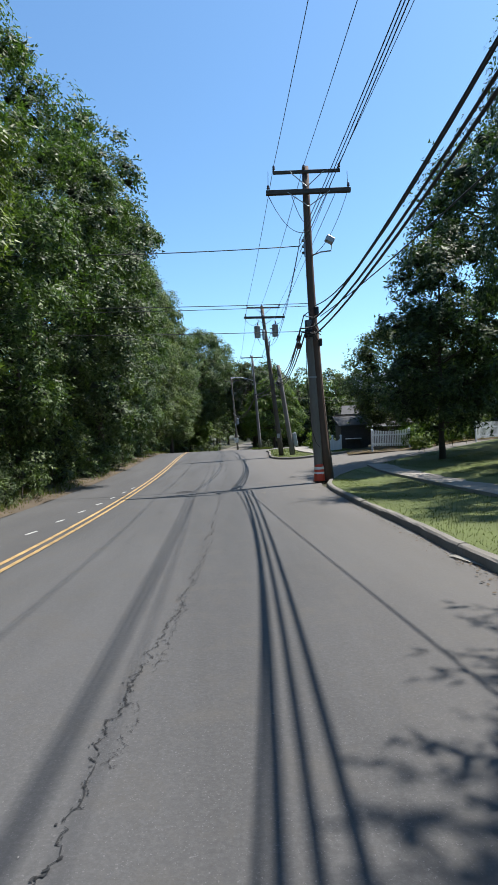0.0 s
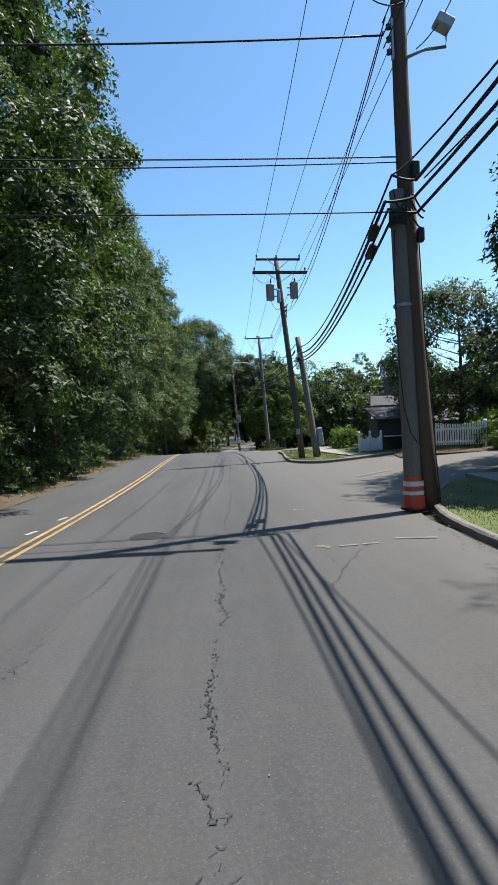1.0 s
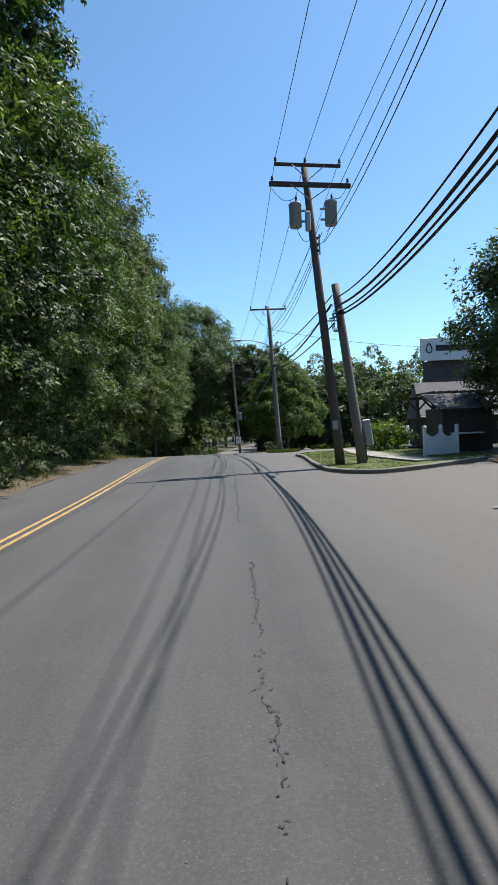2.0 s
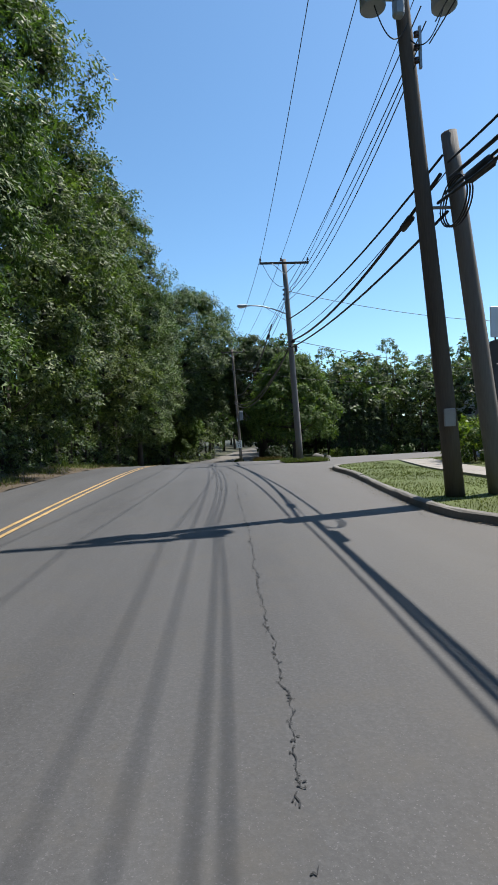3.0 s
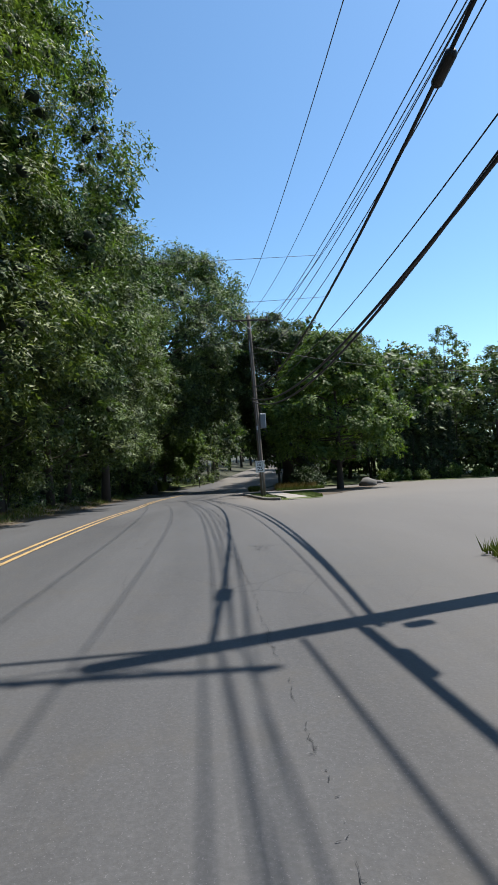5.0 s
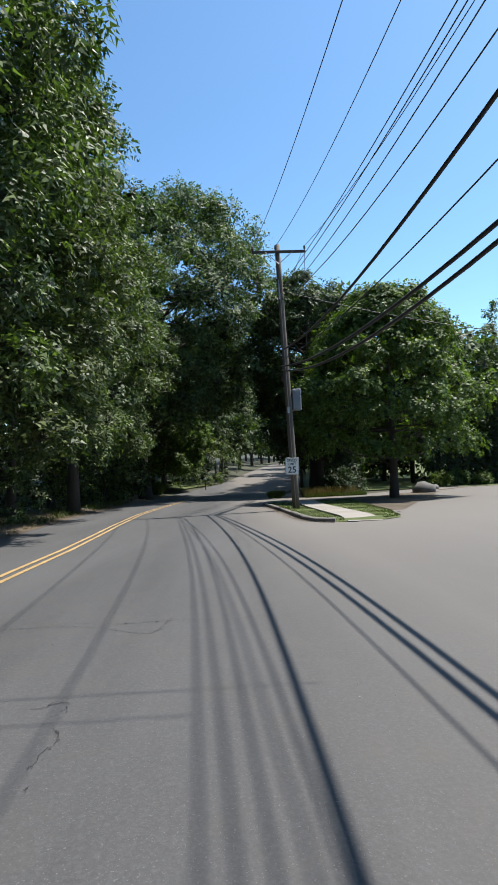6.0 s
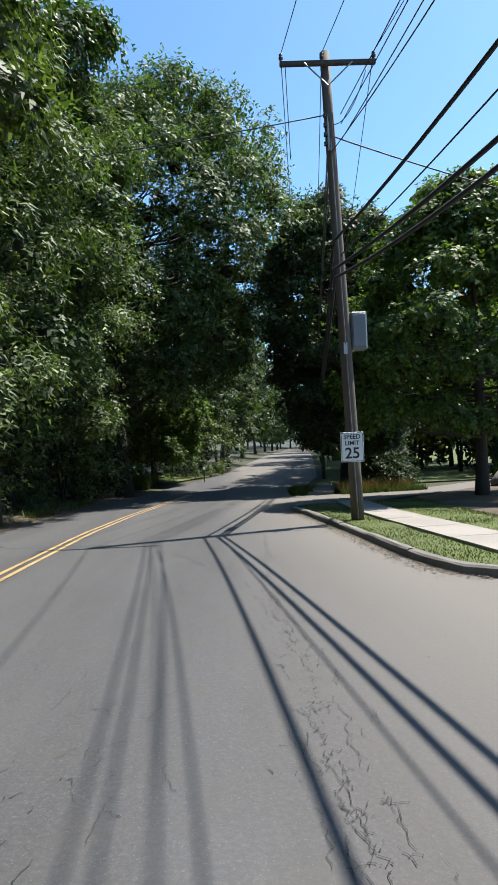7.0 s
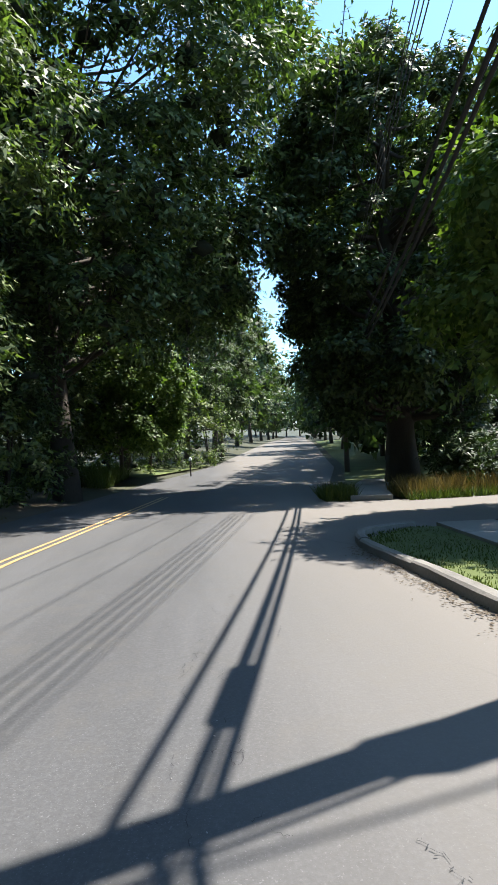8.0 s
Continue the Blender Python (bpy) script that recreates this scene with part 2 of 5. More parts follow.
CY = (-40, 60, 75, 82, 88, 93, 98, 105, 115, 130, 178, 247, 300)
CX = (-3.35, -3.35, -3.45, -3.75, -3.85, -3.55, -2.95, -2.0, -0.6, 3.3, 12.0, 24.2, 33.5)
LX = (-6.15, -6.15, -6.3, -6.5, -6.8, -6.7, -6.1, -5.2, -3.8, -0.2, 8.4, 20.8, 30.0)
RY = (-40, 6, 10, 15, 21, 40, 48, 57, 70, 81, 90, 96, 101, 108, 122, 167, 238, 300)
RX = (3.2, 3.3, 3.65, 3.8, 4.0, 4.2, 4.6, 4.4, 3.4, 2.95, 2.8, 3.1, 3.7, 5.0, 8.5, 16.0, 27.0, 37.5)


def centre_x(y):
    return curve_at(y, CY, CX)


def left_x(y):
    return curve_at(y, CY, LX)


def right_x(y):
    return curve_at(y, RY, RX)


def land(x, y):
    """The height of the ground at a place, without kerbs."""
    z = profile(y)
    over = left_x(y) - x
    if over > 0:
        z += min(0.10 * over, 0.25) + max(0.0, min(over - 2.5, 10)) * 0.10
    right = x - right_x(y) - 1.5
    if right > 0:
        steep = curve_at(y, (0, 25, 42, 54, 300), (0.085, 0.085, 0.06, 0.012, 0.012))
        z += steep * min(right, 12)
    return z


def sheet(name, outline, lift, mat, label, category, step=1.0, rough=0.0, kind="structure", drop=0.0):
    """A piece of ground inside an outline, lying on the land; its rim lies lower by drop."""
    from mathutils.geometry import delaunay_2d_cdt
    pts = []
    for (x0, y0), (x1, y1) in zip(outline, outline[1:] + outline[:1]):
        n = max(1, int(math.hypot(x1 - x0, y1 - y0) / step))
        pts += [Vector((x0 + (x1 - x0) * k / n, y0 + (y1 - y0) * k / n)) for k in range(n)]
    edge = len(pts)
    xs, ys = [p.x for p in pts], [p.y for p in pts]
    for i in range(int((max(xs) - min(xs)) / step) + 1):
        for j in range(int((max(ys) - min(ys)) / step) + 1):
            pts.append(Vector((min(xs) + (i + 0.31) * step, min(ys) + (j + 0.37) * step)))
    verts, _, faces, *_ = delaunay_2d_cdt(pts, [], [list(range(edge))], 1, 1e-4)
    rim = {(round(p.x, 3), round(p.y, 3)) for p in pts[:edge]}
    b = Build()
    b.add([(p.x, p.y, land(p.x, p.y) + lift + rough * noise.noise((p.x * 0.9, p.y * 0.9, 3.1)) - (drop if (round(p.x, 3), round(p.y, 3)) in rim else 0.0)) for p in verts], [tuple(f) for f in faces])
    return structure(name, b, mat, label, category, True, kind)


def ribbon(build, line, width, lift):
    """A painted strip along a line of places on the ground."""
    verts, faces = [], []
    for i, (x, y) in enumerate(line):
        a, c = line[max(i - 1, 0)], line[min(i + 1, len(line) - 1)]
        d = Vector((c[0] - a[0], c[1] - a[1])).normalized()
        for s in (-0.5, 0.5):
            px, py = x + d.y * s * width, y - d.x * s * width
            verts.append((px, py, land(px, py) + lift))
    faces = [(2 * i, 2 * i + 1, 2 * i + 3, 2 * i + 2) for i in range(len(line) - 1)]
    return build.add(verts, faces)


def steps(a, b, d):
    n = max(1, int(round((b - a) / d)))
    return [a + (b - a) * k / n for k in range(n + 1)]


# ---- ground, road and pavements ----
def build_ground():
    xs = [-1500, -600, -250, -120] + steps(-70, -12, 4) + steps(-11, 30, 1.4) + steps(34, 90, 5) + [140, 300, 700, 1500]
    ys = [-1500, -500, -150] + steps(-60, -12, 6) + steps(-10, 125, 1.6) + steps(130, 310, 5) + [400, 700, 1200, 2500]
    b = Build()
    verts = []
    for y in ys:
        for x in xs:
            bumps = 0.0 if abs(x) > 70 else 0.10 * noise.noise((x * 0.35, y * 0.35, 0.4)) if x < left_x(y) - 1.2 else 0.0
            verts.append((x, y, land(x, y) - 0.07 + bumps))
    n = len(xs)
    b.add(verts, [(j * n + i, j * n + i + 1, (j + 1) * n + i + 1, (j + 1) * n + i) for j in range(len(ys) - 1) for i in range(n - 1)])
    structure("ground", b, FOREST, "dark forest floor and rough grass under the roadside trees", "ground", True)


build_ground()

ROAD_Y = steps(-40, 125, 1.5) + steps(128, 300, 4)


def build_road():
    b, cols = Build(), 7
    verts = []
    for y in ROAD_Y:
        l, r = left_x(y), right_x(y) + (0.25 if y > 21 else 0.0)
        for k in range(cols):
            x = l + (r - l) * k / (cols - 1)
            verts.append((x, y, land(x, y) + 0.012 * math.sin(math.pi * k / (cols - 1))))
    b.add(verts, [(j * cols + i, j * cols + i + 1, (j + 1) * cols + i + 1, (j + 1) * cols + i) for j in range(len(ROAD_Y) - 1) for i in range(cols - 1)])
    structure("road", b, ROAD, "worn grey asphalt road with fine cracks, dropping away downhill", "road", True)


build_road()
sheet("side_street", [(3.6, 21.3), (6.3, 24.6), (11.0, 28.4), (20.0, 34.5), (46.0, 50.0), (46.0, 60.0), (20.0, 43.0), (12.0, 38.9), (6.5, 38.0), (3.9, 39.6)],
      -0.006, ROAD, "pale grey asphalt side street meeting the road", "street", 1.4)
sheet("parking_lot", [(4.0, 50.8), (6.5, 52.4), (20.0, 53.5), (60.0, 56.0), (60.0, 108.0), (24.0, 107.2), (15.8, 101.2), (13.4, 96.8), (12.4, 92.6), (9.6, 89.6), (6.6, 84.2), (5.9, 81.2), (4.3, 79.9), (2.5, 81.0), (3.0, 70.0), (3.8, 58.0)],
      -0.006, ROAD, "sun-bleached pale asphalt parking lot with thin cracks", "parking lot", 1.6)
sheet("driveway", [(2.3, 93.6), (4.6, 93.9), (9.6, 97.2), (22.0, 103.0), (22.0, 109.0), (9.5, 100.2), (6.2, 99.9), (3.3, 100.2), (2.5, 97.0)], -0.006, ROAD,
      "pale asphalt driveway crossing the pavement", "driveway", 1.2)
sheet("planting_bed", [(7.0, 83.4), (10.0, 89.4), (12.8, 92.4), (13.8, 96.6), (16.2, 101.0), (24.0, 106.9), (24.0, 108.4), (16.0, 101.6), (9.7, 97.0), (7.0, 94.6)], 0.0, SOIL,
      "bare weedy soil round the maple at the lot's edge", "soil", 0.5, 0.06)
sheet("verge", [(left_x(y) + 0.02, y) for y in steps(-40, 104, 4)] + [(left_x(y) - 1.5 - 0.4 * math.sin(y), y) for y in steps(-40, 104, 2)[::-1]], 0.0, SOIL,
      "strip of dirt, dead leaves and dry grass beside the road", "verge", 0.9, 0.06)


def smooth_line(points, d=0.6):
    out = []
    for i in range(len(points) - 1):
        p = [Vector(points[min(max(i + k, 0), len(points) - 1)]) for k in (-1, 0, 1, 2)]
        n = max(1, int((p[2] - p[1]).length / d))
        for k in range(n):
            f = k / n
            q = 0.5 * (2 * p[1] + (p[2] - p[0]) * f + (2 * p[0] - 5 * p[1] + 4 * p[2] - p[3]) * f * f + (3 * p[1] - p[0] - 3 * p[2] + p[3]) * f ** 3)
            out.append((q.x, q.y))
    return out + [tuple(points[-1])]


def kerb(line, label, stone=1.9, high=0.15):
    """A kerb of separate worn stones along a line."""
    line = smooth_line(line, 0.35)
    root = structure("kerb", Build().tube([(x, y, land(x, y) - 0.04) for x, y in line], 0.05, 5), KERB, label, "kerb")
    run, piece = 0.0, [line[0]]
    pieces = []
    for a, b in zip(line, line[1:]):
        run += math.hypot(b[0] - a[0], b[1] - a[1])
        piece.append(b)
        if run > stone:
            pieces.append(piece)
            run, piece = 0.0, [b]
    if len(piece) > 1:
        pieces.append(piece)
    rnd = random.Random(len(line))
    section = ((-0.09, -0.05), (-0.08, 0.78), (-0.045, 0.97), (0.05, 1.0), (0.09, 0.9), (0.09, -0.05))
    for piece in pieces:
        b, lift = Build(), rnd.uniform(-0.012, 0.012)
        verts, n = [], len(section)
        for i, (x, y) in enumerate(piece):
            a, c = piece[max(i - 1, 0)], piece[min(i + 1, len(piece) - 1)]
            d = Vector((c[0] - a[0], c[1] - a[1])).normalized()
            if i == 0:
                x, y = x + d.x * 0.012, y + d.y * 0.012
            base = land(x, y)
            for s, h in section:
                verts.append((x + d.y * s + rnd.uniform(-0.006, 0.006), y - d.x * s, base + h * high + lift + rnd.uniform(-0.008, 0.008)))
        faces = [(i * n + k, (i + 1) * n + k, (i + 1) * n + (k + 1) % n, i * n + (k + 1) % n) for i in range(len(piece) - 1) for k in range(n)]
        faces += [tuple(range(n)), tuple((len(piece) - 1) * n + k for k in range(n))[::-1]]
        part("kerb_stone", b.add(verts, faces), KERB, root)
    return line


KERB_A = kerb([(3.05, -14), (3.15, 0), (3.3, 6.2), (3.6, 10), (3.78, 14.8), (4.02, 18.6), (4.52, 20.9), (5.4, 23.2), (6.6, 25.0)], "low worn asphalt-grey kerb along the lawn")
KERB_B = kerb([(9.5, 38.4), (7.0, 37.9), (5.6, 38.0), (4.6, 38.7), (4.2, 40.2), (4.35, 43.2), (4.75, 47.6), (4.8, 50.0), (5.2, 51.3), (6.6, 52.2), (10.0, 52.6)], "low grey kerb round the grass island")
KERB_C = kerb([(3.75, 80.15), (3.2, 80.6), (2.95, 82.0), (2.86, 85.0), (2.73, 87.8), (2.62, 90.2), (2.45, 92.0), (2.5, 93.0), (2.85, 93.7), (3.9, 94.2)], "worn pale kerb along the grass strip")


def inset(line, d):
    out = []
    for i, (x, y) in enumerate(line):
        a, c = line[max(i - 1, 0)], line[min(i + 1, len(line) - 1)]
        t = Vector((c[0] - a[0], c[1] - a[1])).normalized()
        out.append((x + t.y * d, y - t.x * d))
    return out


LAWN_A = inset(KERB_A, 0.085)[::3] + [(11.0, 28.2), (16.0, 31.5), (30.0, 40.0), (30.0, -14.0)]
LAWN_B = inset(KERB_B[::-1], -0.085)[::3][::-1] + [(10.2, 51.5), (10.2, 39.0)]
LAWN_C = inset(KERB_C, 0.085)[::3] + [(5.6, 94.4), (7.6, 93.6), (6.8, 84.0), (6.2, 80.9), (5.3, 80.2)]
sheet("lawn", LAWN_A, 0.12, LAWN, "mown green lawn with bare patches beside the kerb", "lawn", 0.9, 0.03)
sheet("lawn_2", LAWN_B, 0.12, LAWN, "grass island round two leaning poles", "lawn", 0.8, 0.03)
sheet("lawn_3", LAWN_C, 0.075, LAWN, "narrow grass strip between kerb and pavement", "lawn", 0.5, 0.03, drop=0.07)
sheet("grass_patch", [(3.9, 57.2), (4.6, 56.6), (5.6, 56.8), (6.1, 57.6), (5.7, 58.9), (4.6, 59.4), (3.9, 58.6)], 0.05, LAWN, "rough tuft of grass round a pole in the asphalt", "grass", 0.5, 0.05)
sheet("dirt_bed", [(9.0, 35.6), (13.0, 33.6), (24.0, 38.5), (40.0, 48.0), (40.0, 52.0), (20.0, 44.2), (9.5, 38.2)], 0.05, SOIL, "bare dirt bed with dry mulch by the fence", "soil", 1.0, 0.08)


def pavement(name, points, width, label, rise=lambda y: 0.15):
    """A concrete walk of separate slabs along a line."""
    line = smooth_line(points, 1.5)
    root = structure(name, ribbon(Build(), line, width * 0.96, 0.004), SOIL, label, "pavement")
    for (x0, y0), (x1, y1) in zip(line, line[1:]):
        d = Vector((x1 - x0, y1 - y0))
        t, w = d.normalized(), width / 2
        b = Build()
        corners = [(x0 + t.x * 0.012, y0 + t.y * 0.012), (x1 - t.x * 0.012, y1 - t.y * 0.012)]
        tilt = random.uniform(-0.006, 0.006)
        top = [(cx + t.y * w * s, cy - t.x * w * s, land(cx, cy) + rise(cy) + tilt * s) for cx, cy in corners for s in (-1, 1)]
        low = [(x, y, z - 0.2) for x, y, z in top]
        b.add(top + low, [(0, 1, 3, 2), (0, 4, 5, 1), (1, 5, 7, 3), (3, 7, 6, 2), (2, 6, 4, 0)])
        part("slab", b, CONCRETE, root)


pavement("pavement", [(6.8, 4.0), (7.1, 12.0), (7.4, 18.0), (7.6, 22.5), (8.0, 25.4)], 1.35, "pale concrete pavement of square slabs crossing the lawn")
pavement("pavement_2", [(8.0, 39.2), (7.6, 43.0), (7.7, 47.0), (8.4, 51.6)], 1.3, "pale concrete pavement behind the grass island")
pavement("pavement_3", [(4.75, 80.1), (4.7, 85.0), (4.65, 89.0), (4.9, 94.0)], 1.15, "pale concrete pavement beside the grass strip", lambda y: min(0.13, max(0.015, 0.015 + (y - 80.1) * 0.12)))
pavement("pavement_4", [(4.9, 100.2), (5.6, 103.0), (7.4, 107.5)], 1.3, "pale concrete walk leading into the shade")

# ---- markings and wear on the road ----
for name, off in (("yellow_line", -0.11), ("yellow_line", 0.11)):
    structure(name, ribbon(Build(), [(centre_x(y) + off, y) for y in steps(-40, 105, 1.5)], 0.095, 0.018), YELLOW, "faded yellow centre line painted on asphalt", "road marking")
for y in [9.75 + 1.87 * k for k in range(8)]:
    x = -4.24 + (y - 9.75) * 0.042
    structure("white_dash", ribbon(Build(), [(x - 0.04, y), (x + 0.04, y + 0.45)], 0.08, 0.018), WHITE_LINE, "short white paint dash beside the yellow line", "road marking")


def crack(line, label, spread=0.05, width=0.02, seed=1):
    """A jagged crack that wanders along a line, broken into short pieces, with fine side branches."""
    rnd = random.Random(seed)
    b, path, off = Build(), [], 0.0
    for x, y in smooth_line(line, 0.026):
        off = off * 0.9 + rnd.uniform(-spread, spread) * 0.3
        path.append((x + off + rnd.uniform(-1, 1) * spread * 0.16, y + rnd.uniform(-0.012, 0.012)))
    gate = 0.5
    for i in range(len(path) - 1):
        gate = min(1.0, max(0.0, gate + rnd.uniform(-0.2, 0.21)))
        if gate > 0.2 and rnd.random() < 0.94:
            ribbon(b, path[i:i + 2], width * rnd.choice((0.15, 0.25, 0.4)), 0.017)
            for k in range(rnd.choice((0, 1, 1, 2))):
                x, y = path[i][0] + rnd.gauss(0, spread * 0.22), path[i][1] + rnd.uniform(-0.02, 0.02)
                ribbon(b, [(x, y), (x + rnd.uniform(-0.02, 0.02), y + rnd.uniform(-0.02, 0.02))], width * rnd.uniform(0.2, 0.9) * (0.3 + 0.7 * gate), 0.018)
        if rnd.random() < 0.10:
            branch(b, rnd, path[i], rnd.randint(1, 4), width * 0.35, rnd.choice((-1, 1)), rnd.uniform(-0.6, 0.6))
    structure("road_crack", b, TAR, label, "crack")


def branch(b, rnd, at, n, width, sx, sy):
    x, y = at
    for k in range(n):
        nx, ny = x + sx * rnd.uniform(0.0, 0.022) + rnd.uniform(-0.016, 0.016), y + sy * 0.02 + rnd.uniform(-0.022, 0.022)
        if rnd.random() < 0.85:
            ribbon(b, [(x, y), (nx, ny)], width * rnd.uniform(0.35, 1.2), 0.017)
        x, y = nx, ny


def crazing(area, n, label, seed, width=0.0035):
    """A field of short, fine, branching cracks in worn asphalt."""
    rnd = random.Random(seed)
    x0, y0, x1, y1 = area
    b = Build()
    for k in range(n):
        at = (min(max(rnd.gauss((x0 + x1) / 2, (x1 - x0) / 4), x0), x1), rnd.uniform(y0, y1))
        if rnd.random() < 0.45:
            branch(b, rnd, at, rnd.randint(4, 12), width, rnd.choice((-1, 1)), rnd.uniform(-0.3, 0.3))
        else:
            branch(b, rnd, at, rnd.randint(5, 16), width, rnd.uniform(-0.5, 0.5), rnd.choice((-1, 1)) * 1.1)
    structure("fine_cracks", b, TAR, label, "crack")


LANE = "ragged dark crack running along the lane"
crack([(-0.78, 1.6), (-0.70, 2.7), (-0.50, 5.0), (-0.28, 8.6), (-0.06, 14.5), (0.0, 16.0)], LANE, 0.075, 0.022, 3)
crack([(-0.60, 2.6), (-0.42, 5.0), (-0.22, 8.6), (-0.05, 13.0)], LANE, 0.06, 0.010, 13)
crack([(0.0, 16.0), (0.0, 18.0), (0.12, 20.5), (0.3, 24.0), (0.42, 27.0)], LANE, 0.06, 0.018, 4)
crack([(0.45, 30.0), (0.7, 37.0), (0.78, 39.5), (0.85, 45.0)], LANE, 0.045, 0.020, 14)
crack([(0.9, 45.0), (0.95, 47.0), (0.7, 52.0), (0.55, 58.5), (0.4, 61.0), (0.34, 63.5)], LANE, 0.04, 0.012, 5)
crack([(0.35, 74.0), (0.42, 77.0), (0.40, 80.0), (0.6, 83.0), (0.85, 86.0)], "branching crack in the worn lane", 0.09, 0.009, 6)
crack([(-1.2, 61.6), (-1.02, 63.2), (-0.95, 65.0)], "branching crack in the worn lane", 0.09, 0.010, 7)
crack([(1.2, 16.0), (1.9, 17.6), (2.4, 18.4)], "thin crack near the gutter", 0.06, 0.012, 8)
crack([(1.5, 17.2), (1.45, 18.4), (1.7, 19.2)], "thin crack near the gutter", 0.08, 0.010, 18)
crack([(-1.75, 43.6), (-1.6, 44.6), (-1.45, 46.2)], "thin branching crack near the centre line", 0.09, 0.012, 9)
crack([(-2.1, 68.5), (-1.6, 68.62), (-1.1, 68.52), (-0.5, 68.56), (0.0, 68.48), (0.5, 68.6)], "thin crack running across the lane", 0.05, 0.010, 41)
crack([(0.84, 61.05), (1.1, 61.1), (1.45, 61.14), (1.75, 61.1), (2.3, 61.25), (3.2, 61.2)], "thin crack running across the lane", 0.05, 0.014, 42)
crack([(1.0, 43.75), (1.25, 43.8), (1.5, 43.74), (1.85, 43.88), (2.6, 43.95)], "thin crack running across the lane", 0.05, 0.012, 43)
crack([(-0.81, 44.26), (-0.6, 44.1), (-0.49, 43.93)], "thin branching crack near the centre line", 0.09, 0.014, 44)
crack([(0.88, 43.1), (0.92, 43.4), (1.05, 43.7), (1.08, 44.15)], LANE, 0.06, 0.014, 45)
crack([(-0.5, 82.2), (-0.9, 83.3), (-1.6, 84.0)], "branching crack in the worn lane", 0.08, 0.010, 46)
crack([(0.52, 81.0), (0.6, 82.1), (0.7, 83.3)], "branching crack in the worn lane", 0.08, 0.010, 47)
crack([(-0.76, 63.1), (-0.92, 62.6), (-0.56, 62.2)], "branching crack in the worn lane", 0.08, 0.012, 48)
crack([(-1.36, 17.3), (-1.5, 16.0), (-1.55, 14.2)], "branching crack in the worn lane", 0.09, 0.012, 49)
crack([(-1.74, 10.8), (-1.7, 9.8), (-1.2, 9.0)], "branching crack in the worn lane", 0.09, 0.012, 50)
ACROSS = "thin ragged crack running across the lane"
crack([(-2.18, 68.52), (-1.38, 68.48), (-0.69, 68.14), (-0.51, 68.63), (0.33, 68.58)], ACROSS, 0.05, 0.01, 61)
crack([(-1.23, 66.56), (-1.02, 66.65), (-0.98, 66.35), (-0.95, 66.05), (-0.98, 65.85)], ACROSS, 0.05, 0.014, 62)
crack([(-0.99, 71.57), (-0.6, 71.55), (-0.53, 71.24), (-0.48, 71.14)], ACROSS, 0.05, 0.011, 63)
crack([(-0.16, 71.82), (-0.03, 71.62), (0.18, 71.51), (0.37, 72.0), (0.36, 72.4)], ACROSS, 0.05, 0.01, 64)
crazing((0.85, 43.4, 1.3, 44.1), 8, "net of fine cracks in the worn lane", 51)
crazing((0.7, 60.6, 1.1, 61.3), 40, "net of fine cracks in the worn lane", 52)
crazing((-0.6, 81.0, 0.9, 84.0), 45, "scattered fine cracks in the worn lane", 53)
crazing((0.1, 74.0, 0.75, 80.5), 150, "net of fine cracks in the worn lane", 21)
crazing((-1.7, 74.0, -0.2, 78.0), 55, "scattered fine cracks in the worn lane", 22)
crazing((-0.22, 16.6, 0.25, 18.6), 34, "net of fine cracks in the worn lane", 23)
crazing((0.35, 16.8, 1.1, 18.2), 9, "scattered fine cracks in the worn lane", 24)
crazing((-1.75, 60.0, -0.9, 66.0), 45, "scattered fine cracks in the worn lane", 25)
crazing((-0.5, 86.0, 0.5, 91.0), 40, "scattered fine cracks in the worn lane", 26)
crazing((-1.9, 42.0, -1.0, 47.0), 30, "scattered fine cracks in the worn lane", 27)


def grit():
    """Pebbles, bits of leaf and paint specks on the asphalt."""
    b, rnd = Build(), random.Random(31)
    for k in range(900):
        y = rnd.uniform(1.5, 98.0)
        x = rnd.uniform(left_x(y) + 0.3, right_x(y) + (4.0 if 62 < y < 80 else -0.1))
        a, r = rnd.uniform(0, math.tau), rnd.choice((0.003, 0.004, 0.005, 0.006))
        b.box((x, y, land(x, y) + 0.016 + r * 0.2), (r * rnd.uniform(0.8, 2.2), r, r * 0.5), a)
    structure("road_grit", b, FAINT, "pebbles and pale specks scattered on the asphalt", "litter", kind="stuff")


grit()


def kerb_litter(line, count, seed, label):
    """Sand, twigs and dead leaves that lie in the gutter along a kerb."""
    b, rnd = Build(), random.Random(seed)
    for k in range(count):
        i = rnd.randrange(len(line) - 1)
        (x0, y0), (x1, y1) = line[i], line[i + 1]
        d = Vector((x1 - x0, y1 - y0)).normalized()
        f, off = rnd.random(), 0.1 + abs(rnd.gauss(0, 0.16))
        x, y = x0 + (x1 - x0) * f - d.y * off, y0 + (y1 - y0) * f + d.x * off
        r, a = rnd.uniform(0.008, 0.03), rnd.uniform(0, math.tau)
        u, w, z = Vector((math.cos(a), math.sin(a), rnd.uniform(-0.2, 0.4))) * r, Vector((-math.sin(a), math.cos(a), 0)) * r * rnd.uniform(0.3, 0.9), land(x, y) + 0.02
        c = Vector((x, y, z))
        b.add([c - u, c + w, c + u, c - w], [(0, 1, 2, 3)])
    structure("gutter_litter", b, SOIL, label, "litter", kind="stuff")


kerb_litter(KERB_C[:-6], 2600, 61, "dry leaves and sand in the gutter along the kerb")
kerb_litter(KERB_A, 1500, 62, "dry leaves and sand in the gutter along the kerb")
kerb_litter(KERB_B, 1200, 63, "dry leaves and sand in the gutter along the kerb")


